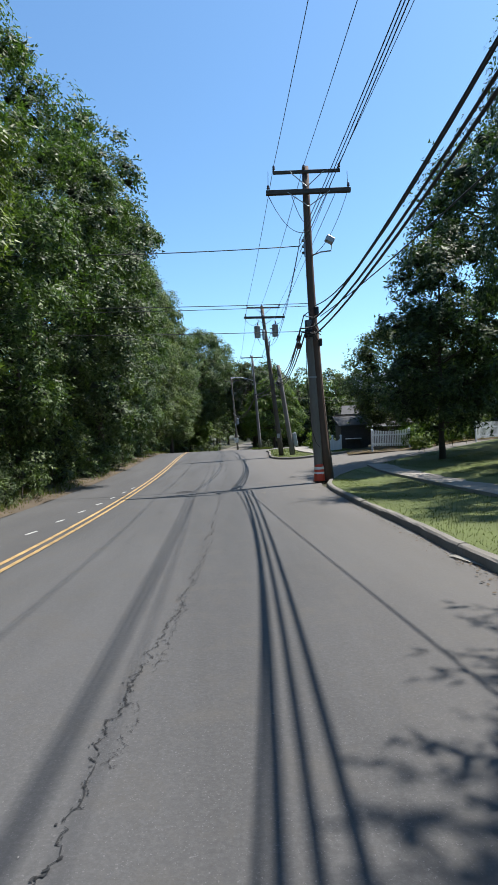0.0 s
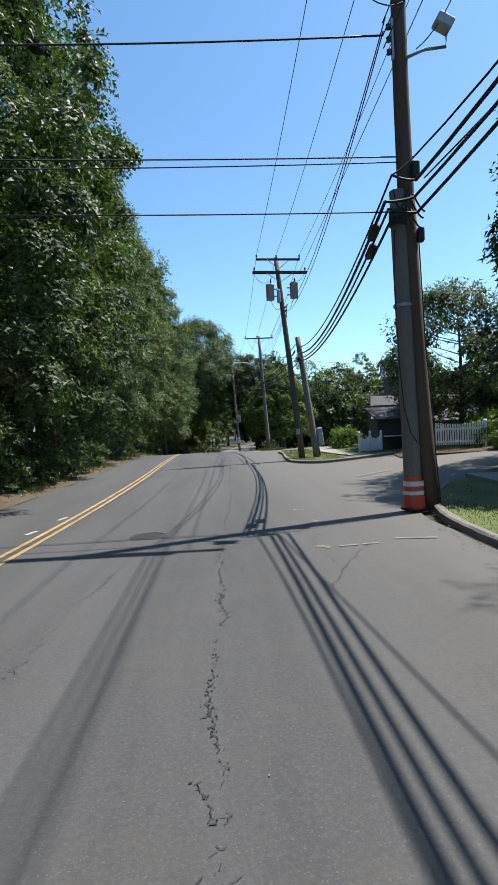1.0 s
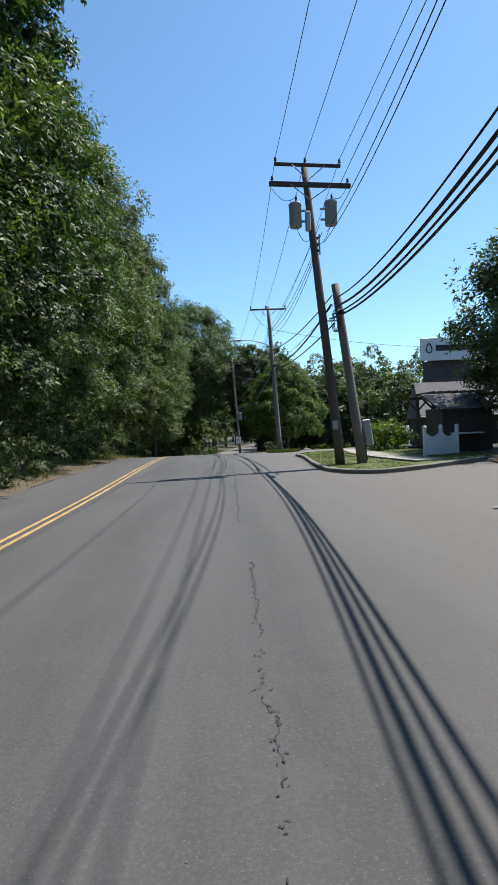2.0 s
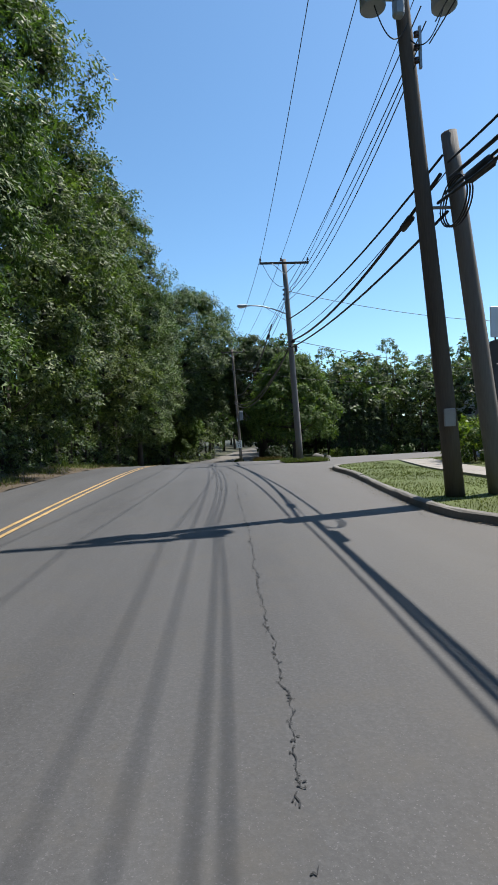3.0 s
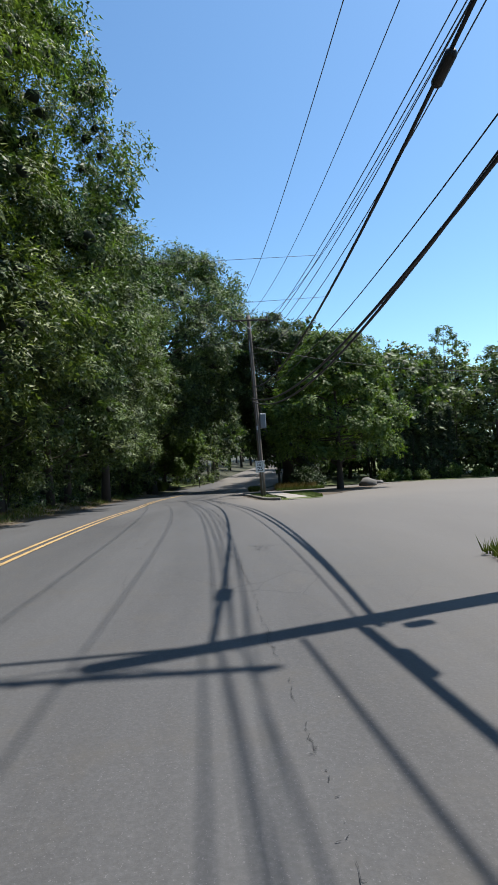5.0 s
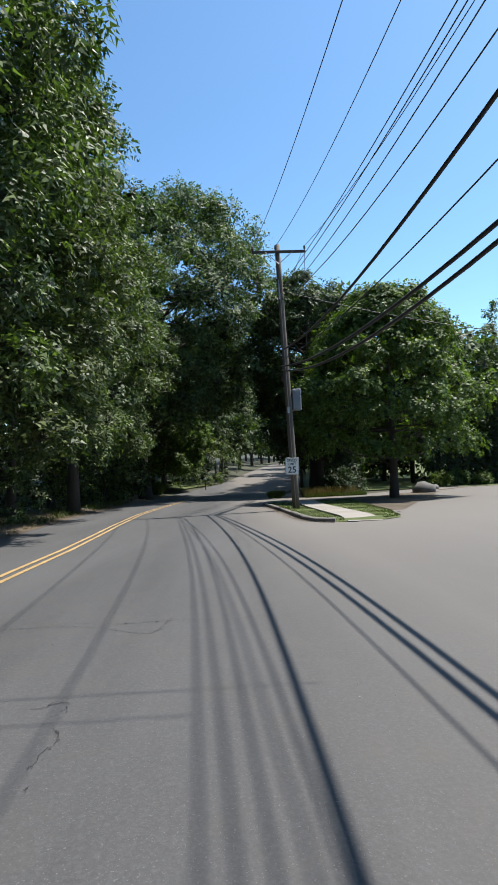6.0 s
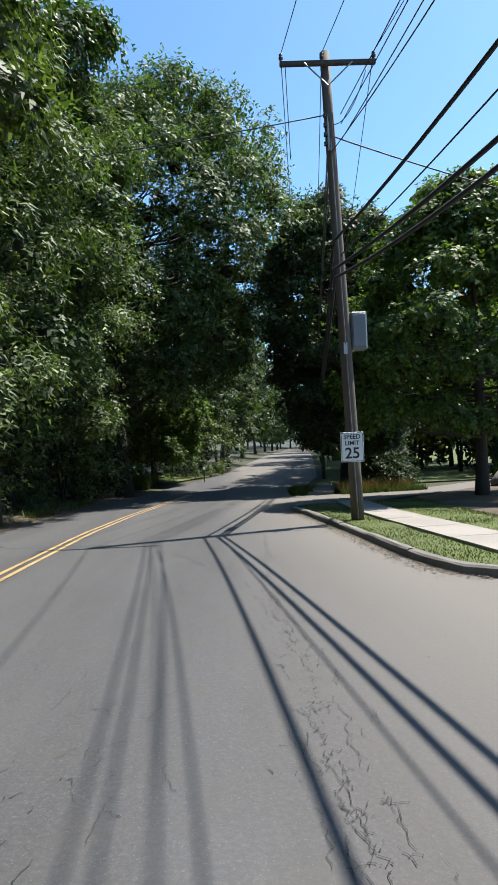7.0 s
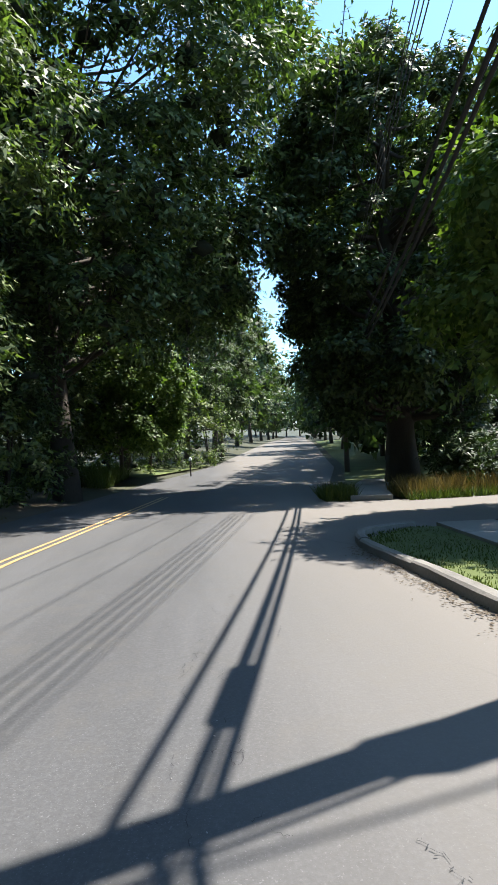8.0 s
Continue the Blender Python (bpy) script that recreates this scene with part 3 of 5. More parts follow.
def manhole(x, y):
    z = land(x, y) + 0.012
    root = thing("manhole", (x, y, z), "round worn cast-iron manhole cover set in the asphalt", "manhole")
    rim = Build().lathe((x, y, z), [(0.24, -0.03), (0.33, -0.03), (0.33, 0.010), (0.29, 0.012), (0.285, 0.002), (0.24, 0.002)], 28)
    part("rim", rim, IRON, root)
    cover = Build().lathe((x, y, z), [(0.275, -0.02), (0.275, 0.004), (0.265, 0.007)], 28)
    for i in range(-5, 6):
        for j in range(-5, 6):
            if math.hypot(i, j) < 5.2:
                cover.box((x + i * 0.045, y + j * 0.045, z + 0.007), (0.028, 0.028, 0.005))
    part("cover", cover, IRON, root)


manhole(-1.29, 20.0)


def marks():
    b, rnd = Build(), random.Random(12)
    for (x0, y0), (x1, y1), w, n in (((1.72, 22.4), (1.95, 22.3), 0.08, 10), ((1.89, 20.8), (1.86, 20.1), 0.06, 24), ((1.46, 18.2), (1.62, 18.15), 0.07, 26), ((3.3, 8.0), (3.9, 8.2), 0.10, 22)):
        for k in range(n):
            f = rnd.random()
            x, y = x0 + (x1 - x0) * f + rnd.gauss(0, w * 0.4), y0 + (y1 - y0) * f + rnd.gauss(0, w * 0.4)
            ribbon(b, [(x, y), (x + rnd.uniform(-0.04, 0.06), y + rnd.uniform(-0.07, 0.07))], rnd.uniform(0.012, 0.045), 0.017)
    structure("utility_marks", b, PAINT_MARK, "sprayed yellow-white utility marks on the asphalt", "road marking")
    b = Build()
    for line, w in ((((1.78, 18.12), (2.08, 18.15)), 0.04), (((2.14, 18.16), (2.41, 18.19)), 0.035), (((2.75, 18.47), (3.37, 18.33)), 0.045), (((5.2, 30.0), (7.0, 31.0)), 0.10), (((6.0, 27.5), (7.6, 28.6)), 0.09), (((3.4, 5.2), (3.15, 7.0)), 0.10)):
        ribbon(b, list(line), w, 0.024)
    structure("worn_line", b, FAINT, "worn white paint line on the asphalt", "road marking")


marks()


# ---- poles and lines ----
def insulator(root, p, s=1.0):
    part("insulator", Build().lathe(p, [(0.02 * s, -0.02), (0.02 * s, 0.06), (0.055 * s, 0.07), (0.06 * s, 0.10), (0.035 * s, 0.12), (0.05 * s, 0.15), (0.045 * s, 0.19), (0.02 * s, 0.21)], 10), PORCELAIN, root, smooth=True)


def crossarm(root, centre, half, braces=True, thick=0.11, turn=0.0, pins=()):
    c = Vector(centre)
    d = Vector((math.cos(turn), math.sin(turn), 0))
    n = Vector((-d.y, d.x, 0))
    arm = part("crossarm", Build().box(c - n * 0.17, (2 * half, thick, thick * 1.15), turn, 0.012), ARM, root)
    if braces:
        for s in (-1, 1):
            part("brace", Build().tube([c - n * 0.24 + d * s * half * 0.5 - Vector((0, 0, 0.03)), c - n * 0.15 - Vector((0, 0, 0.55))], 0.018, 6), GALV, root)
    for s in pins:
        insulator(root, c - n * 0.17 + d * s * half + Vector((0, 0, thick * 0.55)))
    return [c - n * 0.17 + d * s * half + Vector((0, 0, thick * 0.55 + 0.19)) for s in pins]


def pole_shaft(root, base, top, r0, r1, mat, name="shaft", bow=0.0):
    a, b = Vector(base), Vector(top)
    pts = [a + (b - a) * f + Vector((bow * math.sin(math.pi * f), 0, 0)) for f in steps(0, 1, 1 / 9)]
    pts[0] = pts[0] - Vector((0, 0, 0.25))
    part(name, Build().tube(pts, [r0 + (r1 - r0) * k / 9 for k in range(10)], 14), mat, root, smooth=True)


def transformer(root, p, side):
    can = part("transformer", Build().lathe(p, [(0.21, -0.52), (0.235, -0.50), (0.235, 0.28), (0.25, 0.29), (0.25, 0.34), (0.20, 0.40), (0.08, 0.43)], 18), CAN, root, "grey transformer can", True)
    part("bushing", Build().lathe(Vector(p) + Vector((0.05, 0, 0.42)), [(0.045, 0), (0.06, 0.05), (0.035, 0.09), (0.055, 0.14), (0.03, 0.2), (0.02, 0.28)], 10), PORCELAIN, can, smooth=True)
    for h in (0.1, -0.3):
        part("bracket", Build().box(Vector(p) + Vector((-side * 0.3, 0, h)), (0.22, 0.09, 0.06)), GALV, can)


def spool_rack(root, p, n=3):
    """The secondary rack: an upright bracket with spools, on the road side."""
    p = Vector(p)
    part("rack", Build().box(p, (0.05, 0.06, 0.26 * n), 0, 0.006), GALV, root)
    for k in range(n):
        part("spool", Build().lathe(p + Vector((-0.07, 0, (k - (n - 1) / 2) * 0.24 - 0.04)), [(0.05, 0), (0.05, 0.02), (0.03, 0.04), (0.05, 0.06), (0.05, 0.08)], 10), PORCELAIN, root, smooth=True)


def sagging(a, b, sag, n=22):
    a, b = Vector(a), Vector(b)
    return [a + (b - a) * f - Vector((0, 0, 4 * sag * f * (1 - f))) for f in steps(0, 1, 1 / n)]


def wire(a, b, sag, r, mat, name, label, group):
    ob = part(name, Build().tube(sagging(a, b, sag), r, 6), mat, smooth=True)
    return tagged(ob, label, "wire" if "wire" in name else "cable", group)


def street_lamp(root, p, reach, rise, length):
    """An arched arm with a flat lamp head, reaching over the road."""
    p = Vector(p)
    pts = [p + Vector((-reach * f, -0.1 * f, rise * math.sin(f * math.pi / 2 * 1.15))) for f in steps(0, 1, 1 / 9)]
    part("lamp_arm", Build().tube(pts, 0.032, 8), GALV, root, smooth=True)
    part("stay", Build().tube([p - Vector((0, 0, 0.35)), p + (pts[5] - p)], 0.012, 6), GALV, root)
    e = pts[-1]
    head = part("lamp_head", Build().box(e + Vector((-length / 2, 0, 0.0)), (length, 0.26, 0.12), 0, 0.04), GALV, root, "grey cobra street lamp head")
    part("lens", Build().box(e + Vector((-length * 0.6, 0, -0.075)), (length * 0.5, 0.2, 0.05), 0, 0.02), REFLECT, head)
    return e


def ground_at(x, y, lift=0.1):
    return (x, y, land(x, y) + lift)


POLES = {}


def utility_pole(base, top, name, label, r0=0.185, r1=0.12, mat=POLE, bow=0.0):
    root = thing("utility_pole", base, label, "utility pole", "utility poles along the road")
    pole_shaft(root, base, top, r0, r1, mat, bow=bow)
    POLES[name] = (root, Vector(base), Vector(top))
    return root


# first pole, with its old cut stub, floodlight and cone
P1 = utility_pole(ground_at(4.50, 21.3), (3.92, 20.5, 11.35), "one", "tall reddish-brown wooden utility pole with two crossarms", 0.20, 0.13, POLE_RED, -0.14)
P1_HI = crossarm(P1, (3.94, 20.47, 11.08), 1.28, True, 0.10, -0.05, (-0.98, -0.08, 0.97))
crossarm(P1, (3.98, 20.47, 10.33), 1.62, True, 0.15, -0.05, (-0.95, 0.95))
spool_rack(P1, (3.80, 20.62, 8.35), 3)
P1_SEC = [Vector((3.58, 20.5, 8.1 + 0.24 * k)) for k in range(3)]


def flood_light(root, p):
    p = Vector(p)
    part("lamp_arm", Build().tube([p, p + Vector((0.35, -0.05, 0.12)), p + Vector((0.75, -0.1, 0.14)), p + Vector((0.78, -0.1, 0.38))], 0.03, 8), GALV, root, smooth=True)
    part("floodlight", Build().box(p + Vector((0.70, -0.14, 0.55)), (0.34, 0.26, 0.24), 0, 0.03, Matrix.Translation((0, 0, 0)) @ Matrix.Rotation(0.5, 4, "Y")), GALV, root, "grey box floodlight")


flood_light(P1, (4.06, 20.62, 8.0))
part("riser_conduit", Build().tube([(4.72, 21.3, land(4.7, 21.3)), (4.38, 21.1, 2.6), (4.24, 20.92, 5.3)], 0.035, 8), POLE_GREY, P1, "grey riser conduit", True)
part("ground_wire", Build().tube([(4.66, 21.1, land(4.7, 21.1)), (4.56, 21.06, 0.2), (4.5, 20.98, 1.0), (4.34, 20.86, 2.4), (4.18, 20.62, 4.6)], 0.012, 6), CABLE, P1)

STUB = thing("pole_stub", ground_at(4.13, 21.25), "old grey cut-off utility pole lashed beside the new one", "utility pole")
pole_shaft(STUB, ground_at(4.13, 21.25), (3.86, 20.85, 5.55), 0.185, 0.15, POLE_GREY)
part("strap", Build().lathe((3.96, 21.0, 3.3), [(0.19, -0.03), (0.196, -0.03), (0.196, 0.03), (0.19, 0.03)], 16), GALV, STUB)
part("cable_loop", Build().tube([(3.70, 20.62, 4.7), (3.66, 20.62, 3.6), (3.72, 20.66, 2.0), (3.80, 20.72, 1.2), (3.96, 20.82, 0.7), (4.12, 20.9, 0.5)], 0.014, 6), CABLE, STUB)
part("junction_box", Build().box((4.16, 20.62, 5.86), (0.16, 0.14, 0.34), 0, 0.03), CABLE, STUB, "small black cable box")
part("splice_box", Build().box((4.30, 20.80, 4.66), (0.13, 0.14, 0.3), 0, 0.03), CABLE, P1)

rnd = random.Random(77)
for k in range(9):
    # slack ends tied off where the cables cross the stub
    a = Vector((3.86 + rnd.uniform(-0.2, 0.24), 20.58 + rnd.uniform(-0.1, 0.05), rnd.uniform(4.9, 5.55)))
    b = a + Vector((rnd.uniform(-0.3, 0.3), rnd.uniform(-0.05, 0.05), rnd.uniform(-0.55, -0.15)))
    part("cable_end", Build().tube(sagging(a, b, rnd.uniform(0.05, 0.16), 8), rnd.uniform(0.010, 0.022), 6), CABLE, STUB, smooth=True)
part("lashing", Build().lathe((3.87, 20.87, 5.02), [(0.166, -0.16), (0.176, -0.15), (0.18, 0.0), (0.172, 0.14), (0.162, 0.15)], 16), CABLE, STUB, "black lashed cable wrap", True)


def traffic_cone(x, y):
    z = land(x, y) + 0.03
    root = thing("traffic_cone", (x, y, z), "battered orange traffic cone with white bands round the pole foot", "traffic cone")
    b = Build().box((x, y, z + 0.03), (0.42, 0.42, 0.06), 0.2, 0.02)
    part("base", b, RUBBER, root)
    part("cone", Build().lathe((x, y, z), [(0.245, 0.05), (0.232, 0.12), (0.205, 0.38), (0.208, 0.46), (0.192, 0.6), (0.18, 0.72), (0.172, 0.73)], 20), ORANGE, root, smooth=True)
    for lo, hi in ((0.34, 0.43), (0.52, 0.62)):
        part("band", Build().lathe((x, y, z), [(0.205, lo), (0.213, lo), (0.205, hi), (0.19, hi)], 20), REFLECT, root, "scuffed white reflective band")


traffic_cone(4.11, 21.2)

# second pole with transformers, and the leaning stub behind it
P2 = utility_pole(ground_at(5.06, 41.12, 0.12), (3.98, 40.85, 10.6), "two", "leaning brown wooden utility pole with two grey transformers", 0.19, 0.125, POLE)
P2_HI = crossarm(P2, (4.05, 40.7, 10.4), 1.28, True, 0.10, 0.08, (-0.97, -0.08, 0.97))
crossarm(P2, (4.12, 40.7, 9.66), 1.58, True, 0.14, 0.08, (-0.93, 0.93))
transformer(P2, (3.55, 40.7, 8.66), -1)
transformer(P2, (4.93, 40.72, 8.73), 1)
part("arrester_box", Build().box((4.02, 40.66, 8.35), (0.2, 0.18, 0.75), 0, 0.04), CAN, P2, "slim grey metal box")
spool_rack(P2, (4.45, 40.75, 7.5), 3)
part("tag_box", Build().box((4.82, 40.78, 0.55), (0.22, 0.05, 0.34), 0, 0.01), GALV, P2, "small white number tag")
P2B = thing("pole_stub", ground_at(5.93, 41.05, 0.12), "leaning grey cut-off pole carrying the black cables", "utility pole")
pole_shaft(P2B, ground_at(5.93, 41.05, 0.12), (5.05, 40.95, 6.03), 0.20, 0.15, POLE_GREY)
part("riser_conduit", Build().tube([(6.09, 41.0, -0.9), (5.27, 40.93, 5.1)], 0.045, 8), CABLE, P2B, smooth=True)
part("cabinet", Build().box((6.17, 41.11, 0.2), (0.30, 0.32, 1.05), 0, 0.03, Matrix.Rotation(-0.13, 4, "Y")), CAN, P2B, "pale grey metal equipment cabinet")
part("link", Build().tube([(4.62, 40.95, 4.6), (5.22, 41.05, 4.65)], 0.03, 6), GALV, P2B)

# third pole with a street lamp
P3 = utility_pole(ground_at(4.78, 57.6, 0.05), (4.30, 57.5, 8.98), "three", "grey wooden utility pole with one crossarm and a street lamp", 0.17, 0.115, POLE_GREY)
P3_HI = crossarm(P3, (4.28, 57.45, 8.74), 1.24, True, 0.09, -0.02, (-0.96, -0.12, 0.96))
spool_rack(P3, (4.28, 57.4, 7.2), 3)
P3_SEC = [Vector((4.2, 57.4, 6.95 + 0.24 * k)) for k in range(3)]
street_lamp(P3, (4.3, 57.42, 6.25), 1.95, 0.42, 0.5)
part("splice_box", Build().box((4.72, 57.3, 4.5), (0.13, 0.14, 0.4), 0, 0.03), CABLE, P3)

# fourth pole with the speed sign and cabinet
P4 = utility_pole(ground_at(3.52, 87.6, 0.12), (2.93, 87.0, 9.15), "four", "weathered wooden utility pole with one crossarm and a grey cabinet", 0.175, 0.12, POLE)
P4_HI = crossarm(P4, (2.98, 87.0, 8.78), 1.22, True, 0.10, -0.04, (-0.97, -0.12, 0.96))
spool_rack(P4, (2.96, 87.0, 7.2), 4)
P4_SEC = [Vector((2.9, 87.0, 6.85 + 0.24 * k)) for k in range(4)]
part("cabinet", Build().box((3.66, 87.45, 2.1), (0.42, 0.34, 1.0), 0, 0.03).box((3.66, 87.26, 2.1), (0.34, 0.02, 0.86), 0, 0.008), CABINET, P4, "grey metal control cabinet strapped to the pole")
for h in (2.4, 1.6):
    part("cabinet_bracket", Build().box((3.45, 87.5, h), (0.2, 0.1, 0.05)), GALV, P4)
part("tag_box", Build().box((3.24, 87.15, 1.62), (0.10, 0.02, 0.3), 0, 0.005), GALV, P4, "small metal number tags")
part("ground_moulding", Build().tube([(3.48, 87.42, -2.9), (2.98, 86.86, 6.9)], 0.02, 6), POLE_GREY, P4)


def text_part(words, size, centre, parent, label):
    cu = bpy.data.curves.new("lettering", "FONT")
    cu.body, cu.size, cu.align_x, cu.align_y, cu.extrude, cu.offset = words, size, "CENTER", "CENTER", 0.002, size * 0.018
    tmp = new("lettering", cu)
    me = bpy.data.meshes.new_from_object(tmp.evaluated_get(bpy.context.evaluated_depsgraph_get()))
    bpy.data.objects.remove(tmp)
    me.transform(Matrix.Translation(centre) @ Matrix.Rotation(radians(90), 4, "X"))
    me.materials.clear()
    me.materials.append(SIGN_BLACK)
    part("lettering", me, SIGN_BLACK, parent, label)


def speed_sign(c):
    root = thing("speed_sign", c, "white metal speed limit sign with black letters on the pole", "road sign")
    x, y, z = c
    w, h = 0.61, 0.78
    panel = part("panel", Build().box((x, y, z), (w, 0.012, h), 0, 0.004), SIGN_WHITE, root)
    rim = Build()
    for dx, dz, sx, sz in ((0, h / 2 - 0.022, w - 0.03, 0.012), (0, -h / 2 + 0.022, w - 0.03, 0.012), (w / 2 - 0.022, 0, 0.012, h - 0.03), (-w / 2 + 0.022, 0, 0.012, h - 0.03)):
        rim.box((x + dx, y - 0.009, z + dz), (sx, 0.005, sz))
    part("border", rim, SIGN_BLACK, panel)
    text_part("SPEED", 0.165, (x, y - 0.009, z + 0.265), panel, "black word on the sign")
    text_part("LIMIT", 0.165, (x, y - 0.009, z + 0.10), panel, "black word on the sign")
    text_part("25", 0.40, (x, y - 0.009, z - 0.17), panel, "black number on the sign")
    for dz in (-0.34, 0.34):
        part("bolt", Build().lathe((x, y - 0.01, z + dz), [(0.012, -0.01), (0.012, 0.006), (0.006, 0.008)], 8), GALV, panel)


speed_sign((3.32, 87.16, -0.97))

# the pole behind the start, and the far one
P0 = utility_pole(ground_at(3.75, -13.0), (3.55, -13.0, 12.4), "back", "wooden utility pole with two crossarms", 0.19, 0.13, POLE)
P0_HI = crossarm(P0, (3.55, -13.0, 12.1), 1.28, True, 0.10, 0.0, (-0.97, -0.08, 0.97))
crossarm(P0, (3.55, -13.0, 11.4), 1.58, True, 0.14, 0.0, (-0.93, 0.93))
P5 = utility_pole(ground_at(8.2, 116.0), (7.9, 116.0, 5.9), "far", "wooden utility pole in the shade", 0.17, 0.12, POLE)
P5_HI = crossarm(P5, (7.9, 116.0, 5.6), 1.2, True, 0.10, -0.15, (-0.97, -0.12, 0.96))

POWER, SERVICE, PHONE = "power wires along the poles", "service wires crossing the road", "black communication cables along the poles"
for a, b, sag in ((P0_HI, P1_HI, 0.5), (P1_HI, P2_HI, 0.25), (P2_HI, P3_HI, 0.35), (P3_HI, P4_HI, 1.2), (P4_HI, P5_HI, 0.4)):
    for p, q in zip(a, b):
        wire(p, q, sag, 0.011, WIRE, "power_wire", "thin bare power wire strung between poles", POWER)
# secondaries: x and z at each end, and the sag
for y0, y1, spans in ((-13.0, 20.5, ((3.3, 9.95, 3.58, 8.58, 0.5), (3.4, 10.2, 3.58, 8.34, 0.5), (3.5, 10.45, 3.58, 8.1, 0.5))),
                      (20.4, 40.7, ((5.11, 10.45, 5.3, 9.72, 0.05), (3.6, 8.6, 4.74, 7.95, 0.7), (3.55, 8.35, 4.61, 7.54, 0.85))),
                      (40.7, 57.4, ((4.47, 8.22, 4.34, 7.47, 0.3), (4.56, 7.95, 4.44, 7.4, 0.5), (4.42, 7.52, 4.32, 7.14, 0.65), (4.33, 7.15, 4.34, 6.85, 0.7))),
                      (57.4, 87.0, ((4.5, 7.6, 3.3, 7.6, 0.75), (4.6, 7.5, 3.3, 7.35, 0.75), (4.5, 7.3, 3.3, 6.95, 0.95), (4.39, 6.85, 2.98, 6.57, 1.45))),
                      (87.0, 116.0, ((3.0, 7.6, 7.8, 4.6, 0.4), (3.0, 7.3, 7.8, 4.4, 0.4), (3.0, 6.95, 7.8, 4.2, 0.4), (2.98, 6.57, 7.8, 4.0, 0.4)))):
    for xa, za, xb, zb, sag in spans:
        wire((xa, y0, za), (xb, y1, zb), sag, 0.013, WIRE, "secondary_wire", "thin insulated secondary wire strung between poles", POWER)
# communication cables: x and z at each end, the sag and the radius
CABLES = ((-13.2, 20.4, ((2.33, 9.56, 4.08, 5.56, 1.67, 0.034), (1.81, 9.94, 4.08, 6.02, 2.49, 0.018), (2.16, 8.61, 4.04, 5.24, 1.55, 0.028), (2.48, 8.31, 4.09, 4.95, 1.2, 0.030), (4.28, 6.11, 4.25, 5.6, 0.68, 0.015))),
          (20.4, 40.95, ((3.61, 5.66, 5.0, 5.46, 0.87, 0.022), (3.46, 5.16, 5.01, 5.15, 0.86, 0.036), (3.52, 5.02, 4.92, 4.87, 0.86, 0.026), (3.62, 4.92, 4.79, 4.69, 0.89, 0.030))),
          (40.95, 57.35, ((4.91, 5.6, 4.4, 5.96, 0.39, 0.026), (4.86, 5.24, 4.43, 4.85, 0.56, 0.040), (4.98, 4.53, 4.14, 4.4, 0.36, 0.030), (5.09, 5.42, 4.52, 5.11, 0.37, 0.012))),
          (57.35, 87.0, ((3.55, 5.72, 3.0, 4.36, 1.28, 0.034), (4.7, 5.45, 3.2, 4.02, 0.92, 0.014), (4.45, 4.62, 2.95, 3.62, 1.34, 0.038), (4.6, 4.95, 3.0, 3.42, 1.62, 0.038))),
          (87.0, 116.0, ((3.0, 4.36, 7.8, 2.3, 0.9, 0.034), (3.2, 4.02, 7.8, 2.1, 0.9, 0.014), (2.95, 3.62, 7.8, 1.9, 0.9, 0.038), (3.0, 3.42, 7.8, 1.75, 0.9, 0.038))))
for y0, y1, spans in CABLES:
    for xa, za, xb, zb, sag, r in spans:
        wire((xa, y0, za), (xb, y1, zb), sag, r, CABLE, "communication_cable", "thick black communication cable strung between poles" if r > 0.02 else "thin black cable strung low between poles", PHONE)
for (xa, za), (xb, zb), r in (((4.08, 6.02), (3.61, 5.66), 0.018), ((4.08, 5.56), (3.61, 5.66), 0.022), ((4.04, 5.24), (3.46, 5.16), 0.028), ((4.09, 4.95), (3.52, 5.02), 0.024), ((4.09, 4.95), (3.62, 4.92), 0.024)):
    wire((xa, 20.4, za), (xb, 20.4, zb), 0.03, r, CABLE, "communication_cable", "thick black cable carried round the pole", PHONE)
for a, b, sag, r in ((P1_SEC[1], (-22.0, 20.7, 9.3), 0.5, 0.018), ((4.2, 20.8, 6.2), (-22.0, 20.9, 7.1), 0.25, 0.014), ((4.2, 20.8, 6.1), (-22.0, 21.1, 7.0), 0.3, 0.012),
                     ((3.9, 20.75, 5.1), (-22.0, 21.0, 6.2), 0.25, 0.013), (P3_SEC[2], (24.0, 63.0, 6.6), 0.6, 0.014), ((4.6, 57.4, 4.9), (26.0, 66.0, 3.6), 0.5, 0.014),
                     (P4_SEC[1], (22.0, 92.0, 5.6), 0.5, 0.018), (P4_SEC[3], (-22.0, 90.0, 6.3), 0.4, 0.014),
                     ((3.6, 67.6, 6.05), (-22.0, 67.0, 5.4), 0.15, 0.006), ((3.9, 67.8, 4.85), (-22.0, 67.5, 4.0), 0.15, 0.006)):
    wire(a, b, sag, r, CABLE, "service_wire", "thin black service wire leaving a pole", SERVICE)


def loop(root, a, b, drop, r=0.011):
    """A slack jumper wire between two points of a pole."""
    part("jumper", Build().tube(sagging(a, b, drop, 12), r, 6), CABLE, root, smooth=True)


